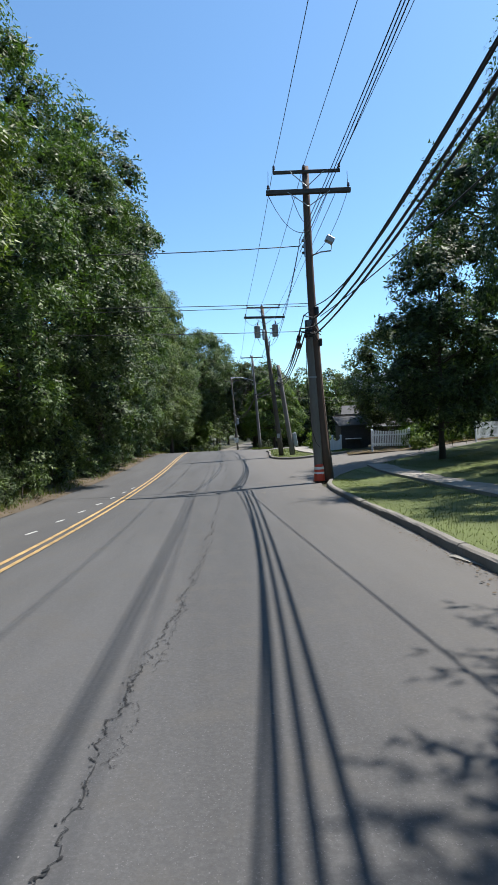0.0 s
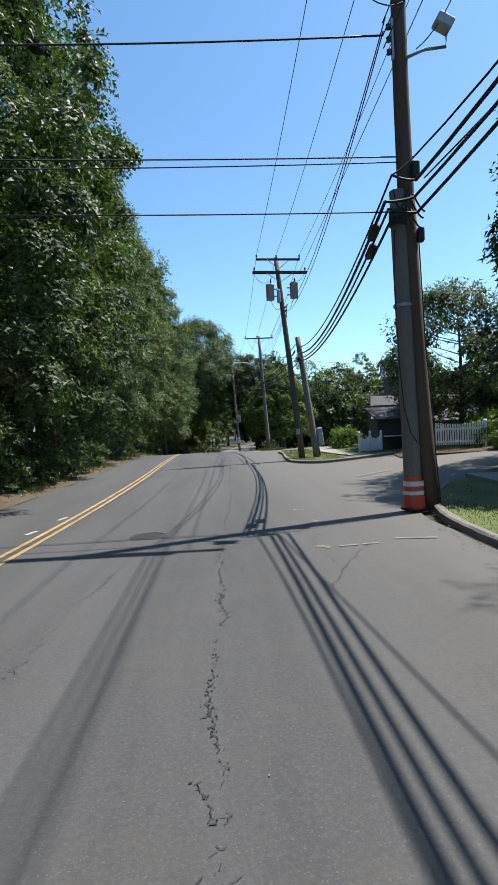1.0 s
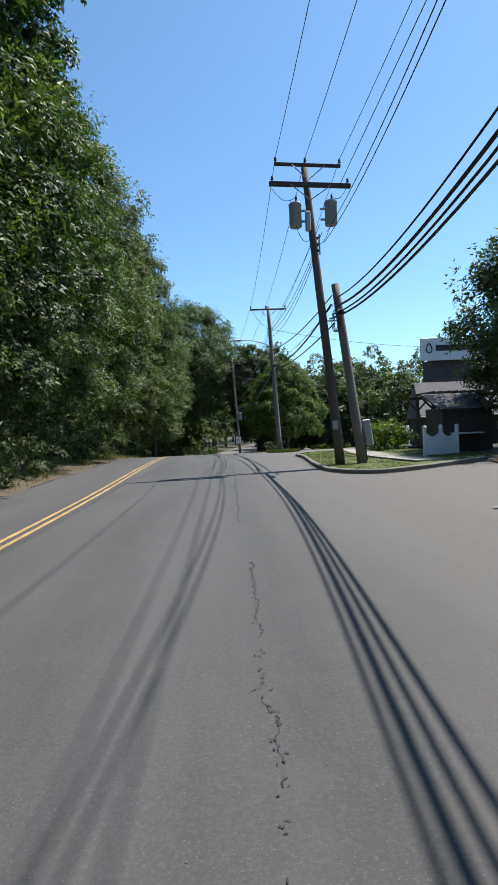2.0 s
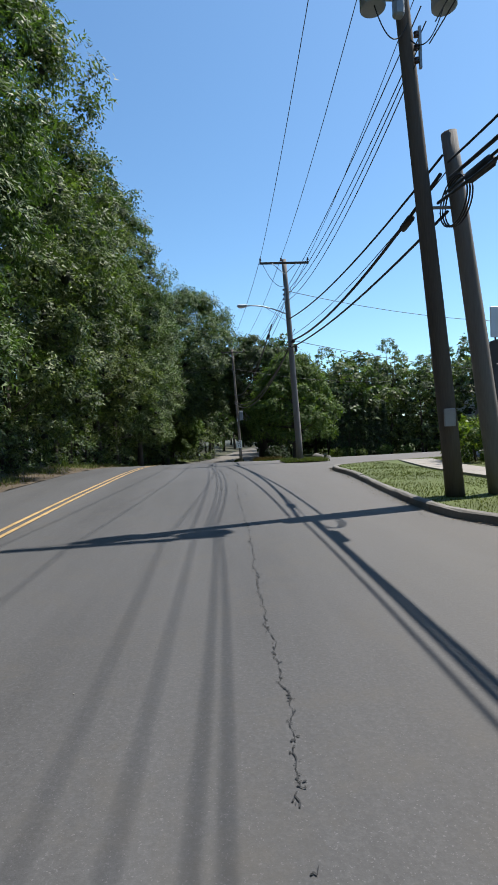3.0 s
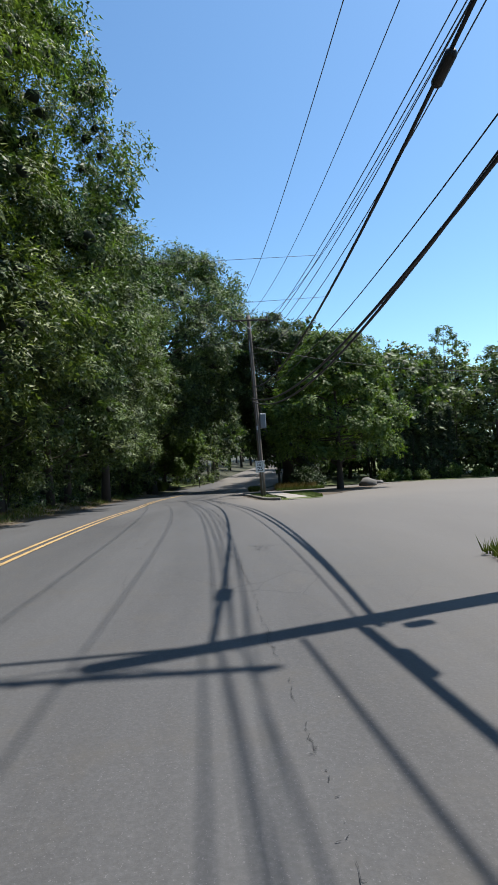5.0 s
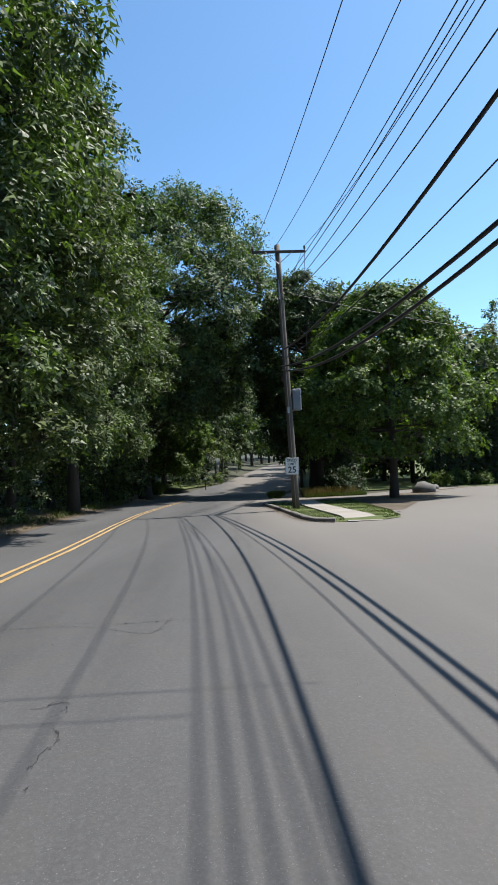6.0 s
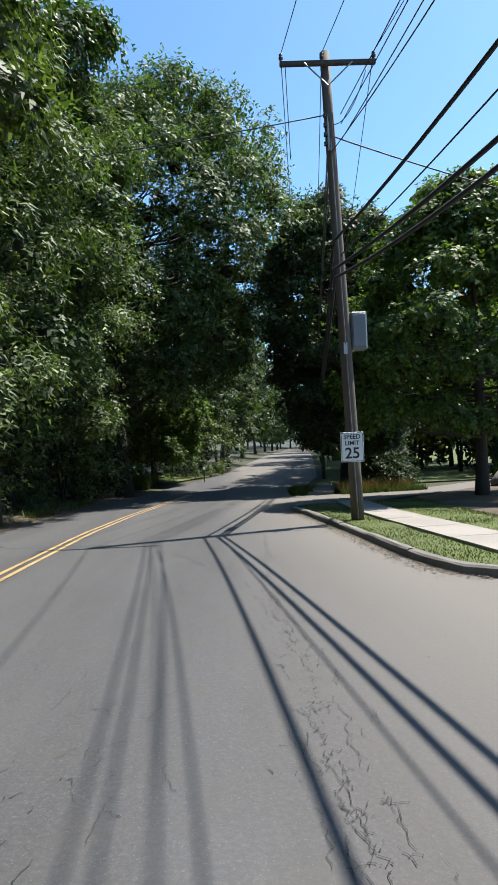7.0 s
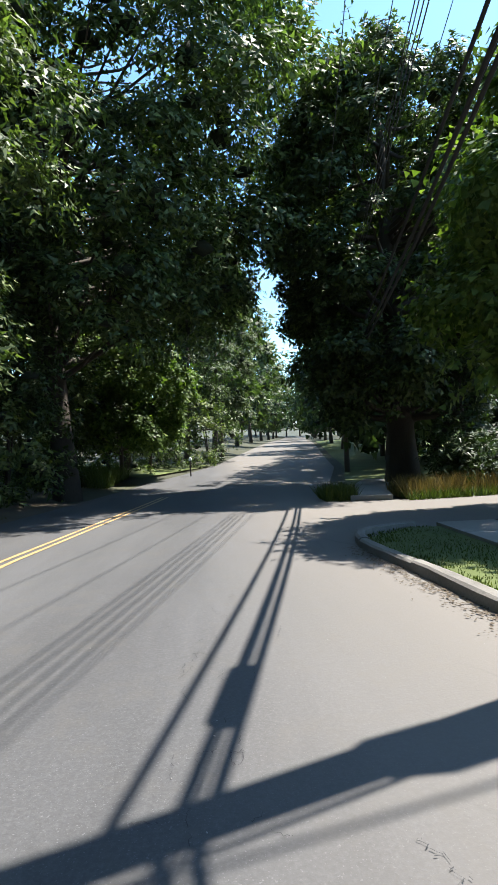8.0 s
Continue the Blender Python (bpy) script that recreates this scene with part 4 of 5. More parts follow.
loop(P1, (2.42, 20.3, 10.2), (3.98, 20.4, 8.9), 0.55)
loop(P1, (3.3, 20.3, 10.25), (3.98, 20.4, 9.1), 0.3)
loop(P1, (5.5, 20.3, 10.35), (4.2, 20.45, 8.05), 0.35)
loop(P1, (5.5, 20.3, 11.1), (5.5, 20.3, 10.35), 0.0)
loop(P1, (2.45, 20.3, 11.1), (2.42, 20.3, 10.3), 0.0)
loop(P2, (2.62, 40.5, 9.6), (3.55, 40.65, 9.25), 0.3)
loop(P2, (5.55, 40.6, 9.6), (4.95, 40.65, 9.3), 0.25)
loop(P2, (3.5, 40.6, 8.3), (4.2, 40.7, 7.9), 0.5)
loop(P2, (4.95, 40.65, 8.4), (4.25, 40.7, 7.6), 0.4)
loop(P3, (3.2, 57.3, 8.7), (4.2, 57.4, 7.6), 0.3)
loop(P4, (4.0, 86.9, 8.75), (3.1, 86.95, 7.3), 0.35)
loop(P4, (1.9, 86.9, 8.75), (1.95, 86.9, 6.4), 0.0)
loop(P4, (3.05, 86.9, 7.6), (3.1, 86.9, 6.6), -0.25)


def splice(a, b, sag, f, label, size=0.085, long=0.55):
    """A splice case lashed to a cable, at a share f of its span."""
    pts = sagging(a, b, sag, 40)
    c = pts[int(40 * f)]
    d = (pts[int(40 * f) + 1] - c).normalized()
    p = [c - d * long / 2, c - d * long * 0.42, c + d * long * 0.42, c + d * long / 2]
    p = [q - Vector((0, 0, size * 0.6)) for q in p]
    tagged(part("splice_case", Build().tube(p, [size * 0.5, size, size, size * 0.5], 10), CABLE, smooth=True), label, "splice case", "splice cases on the cables")


def on_cable(span, k):
    """The ends and the sag of one communication cable."""
    y0, y1, lines = CABLES[span]
    xa, za, xb, zb, sag, _ = lines[k]
    return (xa, y0, za), (xb, y1, zb), sag


for span, k, f in ((1, 1, 0.06), (1, 2, 0.085), (2, 1, 0.1), (2, 1, 0.95), (3, 0, 0.05)):
    splice(*on_cable(span, k), f, "black splice case lashed to a cable")
splice(*on_cable(1, 2), 0.925, "large black splice case lashed to a cable", 0.11, 0.85)
splice(*on_cable(4, 2), 0.05, "large black splice case lashed to a cable", 0.105, 0.95)


def coil(c, r, label):
    """A slack coil of cable hung on the strand."""
    b = Build()
    for k in range(3):
        b.tube([Vector(c) + Vector((0.05 * k, r * math.cos(a) * 1.3, r * math.sin(a))) for a in steps(0, math.tau, math.tau / 24)], 0.016, 6, False)
    tagged(part("cable_coil", b, CABLE, smooth=True), label, "cable", PHONE)


coil((4.9, 40.55, 4.55), 0.42, "slack coil of black cable hung below the strand")


# ---- trees and bushes ----
def leaves(rng, centres, radii, per, length, width, axis, flat=0.74, fine=True):
    """Leaf blades that shingle the upper and outer side of domed clumps, in sprays. Fine blades are bent diamonds, the others triangles."""
    spray = 9
    n, k = len(centres), max(2, int(per / spray))
    out = (centres - axis) * np.array((1, 1, 0.3))
    out = (out / (np.linalg.norm(out, axis=1, keepdims=True) + 0.3))[:, None, :]
    d = rng.normal(size=(n, k, 3))
    d = d / np.linalg.norm(d, axis=2, keepdims=True) + out * 0.5 + np.array((0, 0, 0.35))
    d /= np.linalg.norm(d, axis=2, keepdims=True)
    r = radii[:, None, None]
    heart = centres[:, None, :] + d * r * (0.5 + 0.52 * rng.random((n, k, 1))) * np.array((1, 1, flat))
    d = np.repeat(d.reshape(-1, 3), spray, axis=0)
    m = len(d)
    # each spray hangs outwards and down from its heart
    hang = np.array((0, 0, -0.75)) + d * 0.45 + np.repeat(rng.normal(size=(n * k, 3)) * 0.45, spray, axis=0)
    hang /= np.linalg.norm(hang, axis=1)[:, None]
    nrm = d * 0.9 + np.array((0, 0, 0.5)) + rng.normal(size=(m, 3)) * 0.3
    across = np.cross(hang, nrm)
    across /= np.linalg.norm(across, axis=1)[:, None] + 1e-6
    along = np.tile(np.linspace(0.0, 1.0, spray), n * k)[:, None]
    sign = np.tile(np.where(np.arange(spray) % 2, 1.0, -1.0), n * k)[:, None]
    reach = np.repeat(radii, k * spray)[:, None] * 0.42
    p = np.repeat(heart.reshape(-1, 3), spray, axis=0) + hang * reach * along + rng.normal(size=(m, 3)) * length * 0.35
    t = across * sign * 0.9 + hang * (0.45 + 0.5 * along) + rng.normal(size=(m, 3)) * 0.22
    t /= np.linalg.norm(t, axis=1)[:, None]
    s = np.cross(t, nrm)
    s /= np.linalg.norm(s, axis=1)[:, None] + 1e-6
    nn = np.cross(s, t)
    l = (length * (0.65 + 0.6 * rng.random(m)))[:, None]
    w = l * width / length * 0.5
    if fine:  # for what is seen close by
        v = np.stack([p, p + t * l * 0.42 + s * w - nn * w * 0.35, p + t * l - nn * l * 0.12, p + t * l * 0.42 - s * w - nn * w * 0.35], axis=1).reshape(-1, 3)
        f = np.arange(m * 4).reshape(-1, 4)
        return v, np.concatenate([f[:, [0, 1, 2]], f[:, [0, 2, 3]]])
    v = np.stack([p - s * w, p + t * l, p + s * w], axis=1).reshape(-1, 3)
    return v, np.arange(m * 3).reshape(-1, 3)


def icosphere(level):
    bm = bmesh.new()
    bmesh.ops.create_icosphere(bm, subdivisions=level, radius=1.0)
    bm.verts.index_update()
    v, f = np.array([p.co[:] for p in bm.verts]), np.array([[p.index for p in q.verts] for q in bm.faces])
    bm.free()
    return v, f


KNOT_PLAIN = icosphere(1)


def shade_knots(rng, centres, radii, flat):
    """Ragged dark knots inside each clump; the crown's inner shade put into colour."""
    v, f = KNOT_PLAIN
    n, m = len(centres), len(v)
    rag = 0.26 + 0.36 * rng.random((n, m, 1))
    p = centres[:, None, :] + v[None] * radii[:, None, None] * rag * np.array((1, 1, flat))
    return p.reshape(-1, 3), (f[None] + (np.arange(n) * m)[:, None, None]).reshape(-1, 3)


def quick_mesh(name, v, f, mat, inner=0, inner_mat=None):
    """A mesh from arrays of vertices and triangles; its last faces, as many as inner says, take the second material."""
    me = bpy.data.meshes.new(name)
    me.vertices.add(len(v))
    me.vertices.foreach_set("co", v.astype(np.float32).ravel())
    me.loops.add(f.size)
    me.loops.foreach_set("vertex_index", f.astype(np.int32).ravel())
    me.polygons.add(len(f))
    me.polygons.foreach_set("loop_start", np.arange(0, f.size, f.shape[1], dtype=np.int32))
    me.materials.append(mat)
    if inner:
        me.materials.append(inner_mat)
        me.polygons.foreach_set("material_index", np.where(np.arange(len(f)) < len(f) - inner, 0, 1).astype(np.int32))
    me.update(calc_edges=True)
    me.validate()
    return me


def tree(name, at, height, bottom, radius, clumps, per, leaf, mat, label, category="tree", group="roadside trees", seed=1, trunk=0.2, shape="round", wide=0.5, clump=0.24, stems=1, fine=False, sway=(0.0, 0.0), knots=0.55, bough=1.0, offset=0.0):
    """A trunk with forking limbs, and a crown of leaf clumps set at the limbs' ends."""
    rng = np.random.default_rng(seed)
    root = thing(name, (0, 0, 0), label, category, group)
    wood, tips = Build(), []
    top = height - radius * 0.25
    for k in range(stems):
        lean = rng.normal(size=2) * 0.05 * height * (1 if stems > 1 else 0.5)
        spine = [Vector((lean[0] * f + 0.12 * math.sin(3 * f + seed), lean[1] * f + 0.12 * math.cos(2.3 * f + seed), -0.3 + (top + 0.3) * f)) for f in steps(0, 1, 1 / 7)]
        wood.tube(spine, [trunk * (1.25 if i == 0 else 1) * (1 - 0.86 * i / 7) for i in range(8)], 9)
        for i in range(int(clumps * 0.30 / stems)):
            f = rng.uniform(bottom / height * 0.7, 0.93)
            a = rng.uniform(0, math.tau)
            s = spine[0].lerp(spine[-1], f)
            h = f
            reach = radius * crown_width(shape, (h * top - bottom * 0.7) / max(height - bottom, 0.1)) * rng.uniform(0.55, 0.9)
            e = s + Vector((math.cos(a) * reach, math.sin(a) * reach, reach * rng.uniform(0.1, 0.6)))
            mid = s.lerp(e, 0.5) + Vector((0, 0, -0.08 * reach))
            wood.tube([s, mid, e], [trunk * 0.34 * (1 - f * 0.6), trunk * 0.2 * (1 - f * 0.5), 0.012], 5, False)
            tips.append(tuple(e))
    centres = list(tips)
    while len(centres) < clumps:
        h = rng.random()
        w = crown_width(shape, h) * radius
        a = rng.uniform(0, math.tau)
        rr = w * (0.35 + 0.62 * rng.random() ** 0.5)
        z = bottom + (height - bottom) * h
        centres.append((rr * math.cos(a), rr * math.sin(a), z))
    centres = np.array(centres)
    centres[:, :2] += np.array(sway) * np.clip(centres[:, 2:] / height, 0, 1)
    # the boughs on the sunny side reach further out
    centres[:, 0] = np.where(centres[:, 0] > 0, centres[:, 0] * bough, centres[:, 0]) + offset
    radii = radius * clump * rng.uniform(0.6, 1.3, len(centres))
    v, f = leaves(rng, centres, radii, per, leaf, leaf * wide, np.array((0.0, 0.0, height * 0.4)), 0.74, fine)
    part("trunk", wood, BARK, root, smooth=True)
    # dark knots only well inside the crown, as its built-in shade
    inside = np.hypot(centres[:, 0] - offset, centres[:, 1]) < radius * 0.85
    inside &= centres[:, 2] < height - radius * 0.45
    kv, kf = shade_knots(rng, centres[inside], radii[inside] * knots, 0.74)
    me = quick_mesh("crown", np.concatenate([v, kv]), np.concatenate([f, kf + len(v)]), mat, len(kf), CROWN_SHADE)
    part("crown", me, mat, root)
    root.matrix_basis = at
    return root


def crown_width(shape, h):
    h = min(max(h, 0.0), 1.0)
    if shape == "column":
        return 0.75 + 0.25 * math.sin(h * math.pi) if h < 0.8 else max(0.2, 1 - (h - 0.8) * 3.6)
    if shape == "cone":
        return max(0.06, 1 - h)
    if shape == "dome":
        return 0.86 + 0.6 * h if h < 0.24 else max(0.2, math.cos((h - 0.24) / 0.76 * 1.42)) ** 0.8
    if shape == "bough":
        return 0.72 + 1.6 * h if h < 0.18 else 1.0 if h < 0.66 else max(0.25, 1 - (h - 0.66) * 1.9)
    if shape == "wall":
        return 0.55 + 1.8 * h if h < 0.25 else 1.0 if h < 0.82 else max(0.25, 1 - (h - 0.82) * 3.4)
    return math.sin(math.pi * (0.12 + 0.86 * h)) ** 0.6 * (1.0 if h < 0.55 else 1.0)


def placed(x, y, scale=1.0, turn=0.0, tall=1.0, sink=0.1):
    return Matrix.Translation((x, y, land(x, y) - sink)) @ Matrix.Rotation(turn, 4, "Z") @ Matrix.Diagonal((scale, scale, scale * tall, 1))


WALLTREE = "broadleaf tree, dense mid-green leaves down to the roadside"
OAKTREE = "tall oak with dark green leaves above the roadside trees"
BUSHES = "leafy green bush at the foot of the roadside trees"
ROW = "trees along the wooded side of the road"
walls = [tree("roadside_tree", placed(-10.7, 12.0), 17.5, 3.0, 4.0, 120, 500, 0.18, LEAF_A, WALLTREE, group=ROW, seed=11, shape="bough", wide=0.36, clump=0.25, bough=1.12, offset=1.8),
         tree("roadside_tree", placed(-10.8, 19.0), 18.0, 3.2, 4.1, 120, 500, 0.17, LEAF_A, WALLTREE, group=ROW, seed=12, shape="bough", wide=0.45, clump=0.24, bough=1.12, offset=1.8),
         tree("roadside_tree", placed(-9.6, 26.0), 16.5, 3.0, 4.1, 120, 500, 0.165, LEAF_B, WALLTREE, group=ROW, seed=13, shape="bough", wide=0.55, clump=0.22, bough=1.15, offset=1.8)]
oaks = [tree("oak_tree", placed(-7.9, 36.0), 23.0, 6.0, 4.6, 96, 360, 0.2, LEAF_B, OAKTREE, group=ROW, seed=21, trunk=0.3, wide=0.75, clump=0.23),
        tree("oak_tree", placed(-10.0, 48.5), 22.0, 5.5, 5.2, 96, 360, 0.2, LEAF_B, OAKTREE, group=ROW, seed=22, trunk=0.3, wide=0.75, clump=0.22)]
bush = [tree("roadside_bush", placed(-9.4, 16.0), 3.4, 0.2, 1.7, 28, 130, 0.16, LEAF_A, BUSHES, "bush", "bushes along the road", 31, 0.05, "round", 0.5, 0.34, 3),
        tree("roadside_bush", placed(-9.6, 22.0), 2.6, 0.1, 1.6, 24, 130, 0.15, LEAF_B, BUSHES, "bush", "bushes along the road", 32, 0.05, "round", 0.5, 0.36, 3)]
rnd = random.Random(5)
# the row leans its boughs over the road's edge, further out towards the bend
for i, y in enumerate([5.0, 32.5, 39.5, 46.0, 53.0, 60.0, 67.0, 74.0, 81.0, 87.5, 94.0, 100.0, 107.0]):
    out = curve_at(y, (0, 28, 46, 53, 62, 74, 84, 94, 100, 110), (0.0, 0.6, 0.7, 0.5, 0.9, 1.5, 2.0, 1.2, 0.2, -0.6))
    copy_thing(walls[i % 3], placed(-10.7 + out + rnd.uniform(-0.35, 0.35), y + rnd.uniform(-1, 1), rnd.uniform(0.97, 1.08), rnd.uniform(-0.7, 0.7), rnd.uniform(0.94, 1.08)))
for i, (x, y, s) in enumerate([(-12.6, 15, 0.9), (-13.4, 41, 0.95), (-10.0, 66.6, 0.97), (-8.6, 74.2, 1.08), (-7.7, 91, 1.0), (-10.4, 99, 0.92)]):
    copy_thing(oaks[i % 2], placed(x, y, s, rnd.uniform(0, 6.28), rnd.uniform(0.95, 1.05)))
# undergrowth in the shade below them
for i in range(28):
    y = 3 + i * 3.4 if i < 14 else 50 + (i - 14) * 4.2
    copy_thing(bush[i % 2], placed(left_x(y) - curve_at(y, (0, 45, 60, 110), (2.2, 2.4, 2.7, 2.9)) + rnd.uniform(-0.4, 0.2), y + rnd.uniform(-1, 1), rnd.uniform(0.7, 1.15), rnd.uniform(0, 6.28)))
# and closer to the asphalt, but for one sunny gap
for i, y in enumerate((4.5, 6.6, 8.8, 11.4, 15.6, 17.8, 20.0, 30.6, 33.0, 35.6, 38.4, 41.2)):
    copy_thing(bush[i % 2], placed(left_x(y) - 1.05 - rnd.uniform(0, 0.35), y, rnd.uniform(0.42, 0.62), rnd.uniform(0, 6.28)))
for y, s in ((23.0, 1.15), (25.6, 1.2), (28.4, 1.05)):
    copy_thing(bush[0], placed(left_x(y) - 2.6, y, s, y, 1.1))
for i in range(14):
    y = 6 + i * 7.3
    copy_thing(bush[i % 2], placed(-12.2 + rnd.uniform(-0.7, 0.5), y, rnd.uniform(1.6, 2.2), i * 1.3))

# a cheap kind for what stays far away
far = tree("background_tree", placed(22.0, 112.0), 15.0, 1.5, 5.0, 70, 54, 0.54, LEAF_A, "leafy tree far behind the street", group="trees in the distance", seed=81, trunk=0.22, wide=0.75, clump=0.28, fine=False)
fardark = tree("background_tree", placed(27.0, 124.0), 17.0, 1.5, 5.2, 70, 54, 0.54, LEAF_B, "dark leafy tree far behind the street", group="trees in the distance", seed=82, trunk=0.25, wide=0.75, clump=0.28, fine=False)

for i, (x, y) in enumerate([(-14.0, 4), (-14.0, 24), (-14.5, 56), (-14.5, 68), (-14.5, 80), (-15.0, 92)]):
    copy_thing(fardark, placed(x, y, 1.2, i * 1.7))

# the spreading tree over the far bend, and its neighbours
big = tree("spreading_tree", placed(-6.0, 106.0), 23.6, 7.2, 9.6, 360, 420, 0.23, LEAF_A, "big spreading tree arching its leafy crown over the road", group="", seed=41, trunk=0.5, wide=0.62, clump=0.155, knots=0.55, sway=(3.2, 0.0))
low = tree("maple_tree", placed(-5.6, 117.0), 9.0, 2.2, 4.4, 110, 400, 0.23, LEAF_C, "bright green maple with drooping boughs", group="", seed=42, trunk=0.16, wide=0.9, clump=0.22, fine=False)
maple = tree("maple_tree", placed(10.4, 94.4) @ Matrix.Diagonal((1, 0.76, 1, 1)), 12.4, 3.2, 5.4, 230, 400, 0.18, LEAF_C, "rounded bright green maple at the edge of the lot", group="", seed=51, trunk=0.28, shape="dome", wide=0.9, clump=0.19, fine=False)
dark = tree("shade_tree", placed(7.8, 105.6), 17.4, 4.0, 4.6, 260, 440, 0.21, LEAF_B, "tall dark shade tree with a very thick trunk", group="", seed=52, trunk=0.66, wide=0.7, fine=False, clump=0.21, shape="column", sway=(-0.5, 0.0))
for i, (x, y, s) in enumerate([(-10.5, 116, 1.25), (-13, 130, 1.3), (16, 128, 1.1), (24, 134, 0.9), (22, 138, 1.0), (-12.5, 109, 1.2)]):
    copy_thing(fardark if i % 2 or x < 0 else far, placed(x, y, s, i * 2.2))
for i, (x, y, s) in enumerate([(-6.5, 123.5, 0.95), (-2.6, 132.5, 0.95), (0.8, 141.0, 1.0)]):
    copy_thing(oaks[i % 2], placed(x, y, s, i * 2.4))
for i in range(7):
    y = 148 + i * 22
    copy_thing(fardark, placed(left_x(y) - 3.0, y, 1.3, i * 1.1, 1.1))
    copy_thing(fardark, placed(left_x(y) - 10, y + 9, 1.3, i * 1.7))
    copy_thing(fardark, placed(right_x(y) + 3.6 + 0.02 * i, y + 2, 1.2, i * 2.1))
    copy_thing(fardark if i % 3 else far, placed(right_x(y) + 14, y + 11, 1.1, i * 1.9))
# tall trees that shade the road past the driveway
for i, (x, y) in enumerate([(11.2, 113.5), (12.2, 117.6), (13.2, 122.5), (14.4, 127.0), (15.8, 132.0), (17.6, 138.0), (19.5, 145.0), (21.0, 153.0), (22.6, 161.0), (24.0, 170.0)]):
    copy_thing(fardark, placed(x, y, 0.95, i * 1.9, 1.15))
for i, (x, y) in enumerate([(29, 292), (36, 300), (42, 296), (22, 300)]):
    copy_thing(fardark, placed(x, y, 1.3, i * 2.0))
for i, (x, y, s) in enumerate([(-8.2, 100.5, 1.4), (-7.6, 104.0, 1.5), (-9.5, 107.5, 1.7), (-8.6, 110.8, 1.5), (-10.5, 103.0, 1.8), (-8.9, 113.8, 1.5), (-7.5, 120.5, 2.0), (-5.0, 124.5, 1.9), (-2.8, 129.0, 2.0), (-0.6, 135.0, 2.0)]):
    copy_thing(bush[i % 2], placed(x, y, s, i * 1.9))

# right-hand side
street = tree("street_tree", placed(10.64, 24.06, sink=-0.12), 10.5, 2.0, 2.7, 110, 330, 0.19, LEAF_B, "street tree with a slim trunk on the lawn", group="", seed=61, trunk=0.14, wide=0.5, clump=0.3)
tall = tree("shade_tree", placed(16.4, 27.5), 18.0, 2.0, 5.2, 140, 280, 0.24, LEAF_B, "tall dark shade tree in the front garden", group="front garden shade trees", seed=62, trunk=0.35, wide=0.5, clump=0.29)
# trees beside the view, added only for their shadows on lawn and road
copy_thing(tall, placed(11.9, 17.2, 0.5, 1.0, 1.75))
copy_thing(tall, placed(11.6, 12.2, 0.42, 3.3, 1.8))
copy_thing(tall, placed(8.3, 2.4, 0.66, 2.0))
copy_thing(tall, placed(9.2, 3.6, 0.6, 4.4))
tree("garden_tree", placed(15.2, 42.0), 9.4, 2.2, 4.2, 110, 300, 0.23, LEAF_B, "spreading garden tree behind the white fence", group="", seed=63, trunk=0.2, wide=0.5, clump=0.28)
hedge = tree("arborvitae", placed(18.6, 107.6), 8.0, 0.1, 0.9, 110, 70, 0.17, LEAF_D, "narrow dark arborvitae evergreen in a row", "evergreen", "arborvitae row", 71, 0.08, "cone", 0.4, 0.5, 1, False)
for i in range(1, 8):
    copy_thing(hedge, placed(18.6 + i * 1.12, 107.6 + 0.15 * i, rnd.uniform(0.85, 1.1), i * 0.7, rnd.uniform(0.9, 1.15)))
conifer = tree("conifer", placed(9.7, 103.6), 7.6, 0.1, 1.5, 130, 80, 0.17, LEAF_D, "dark cone-shaped evergreen beside the walk", "evergreen", "", 72, 0.1, "cone", 0.4, 0.34)
tree("weeping_shrub", placed(8.7, 101.3), 1.9, 0.6, 1.1, 40, 70, 0.24, LEAF_D, "low weeping shrub with hanging leaves", "bush", "", 73, 0.06, "round", 0.3, 0.4)
YARD = "bushes round the garden and lot"
shrub = tree("garden_bush", placed(9.4, 48.6), 1.7, 0.1, 1.2, 40, 80, 0.17, LEAF_C, "bright leafy garden bush", "bush", YARD, 91, 0.04, "round", 0.6, 0.36, 3)
for i, (x, y, s) in enumerate([(13.6, 36.2, 0.9), (15.0, 37.0, 1.1), (16.8, 37.6, 1.2), (13.5, 33.9, 0.6), (19.0, 39.5, 1.3)]):
    copy_thing(shrub, placed(x, y, s, i))
thicket = tree("garden_bush", placed(26.5, 47.0), 6.2, 0.2, 3.0, 100, 100, 0.22, LEAF_B, "tall dark thicket beside the building", "bush", YARD, 92, 0.1, "round", 0.55, 0.26, 3)
copy_thing(thicket, placed(24.0, 48.5, 0.8, 2.2))
for i, (x, y, s) in enumerate([(18.2, 106.2, 0.5), (20.2, 107.0, 0.55), (22.6, 107.3, 0.45), (26.0, 108.0, 0.6), (29.5, 108.3, 0.5)]):
    copy_thing(shrub, placed(x, y, s * 1.6, i * 1.4))
for i, (x, y, s) in enumerate([(28.5, 111.5, 0.72), (33, 110, 0.78), (37, 111, 0.84), (41, 109, 0.78), (43, 112, 1.0), (49, 106, 0.95), (55, 110, 1.0), (61, 104, 1.0), (66, 96, 1.0), (70, 86, 1.0), (72, 74, 1.0), (70, 62, 1.0), (33, 122, 1.1), (46, 120, 1.1), (36, 58, 0.75), (44, 54, 0.8), (30, 40, 0.8), (27, 30, 0.9), (24, 8, 1.0), (30, 20, 1.0)]):
    copy_thing((far, fardark)[i % 2], placed(x, y, s, i * 1.3))
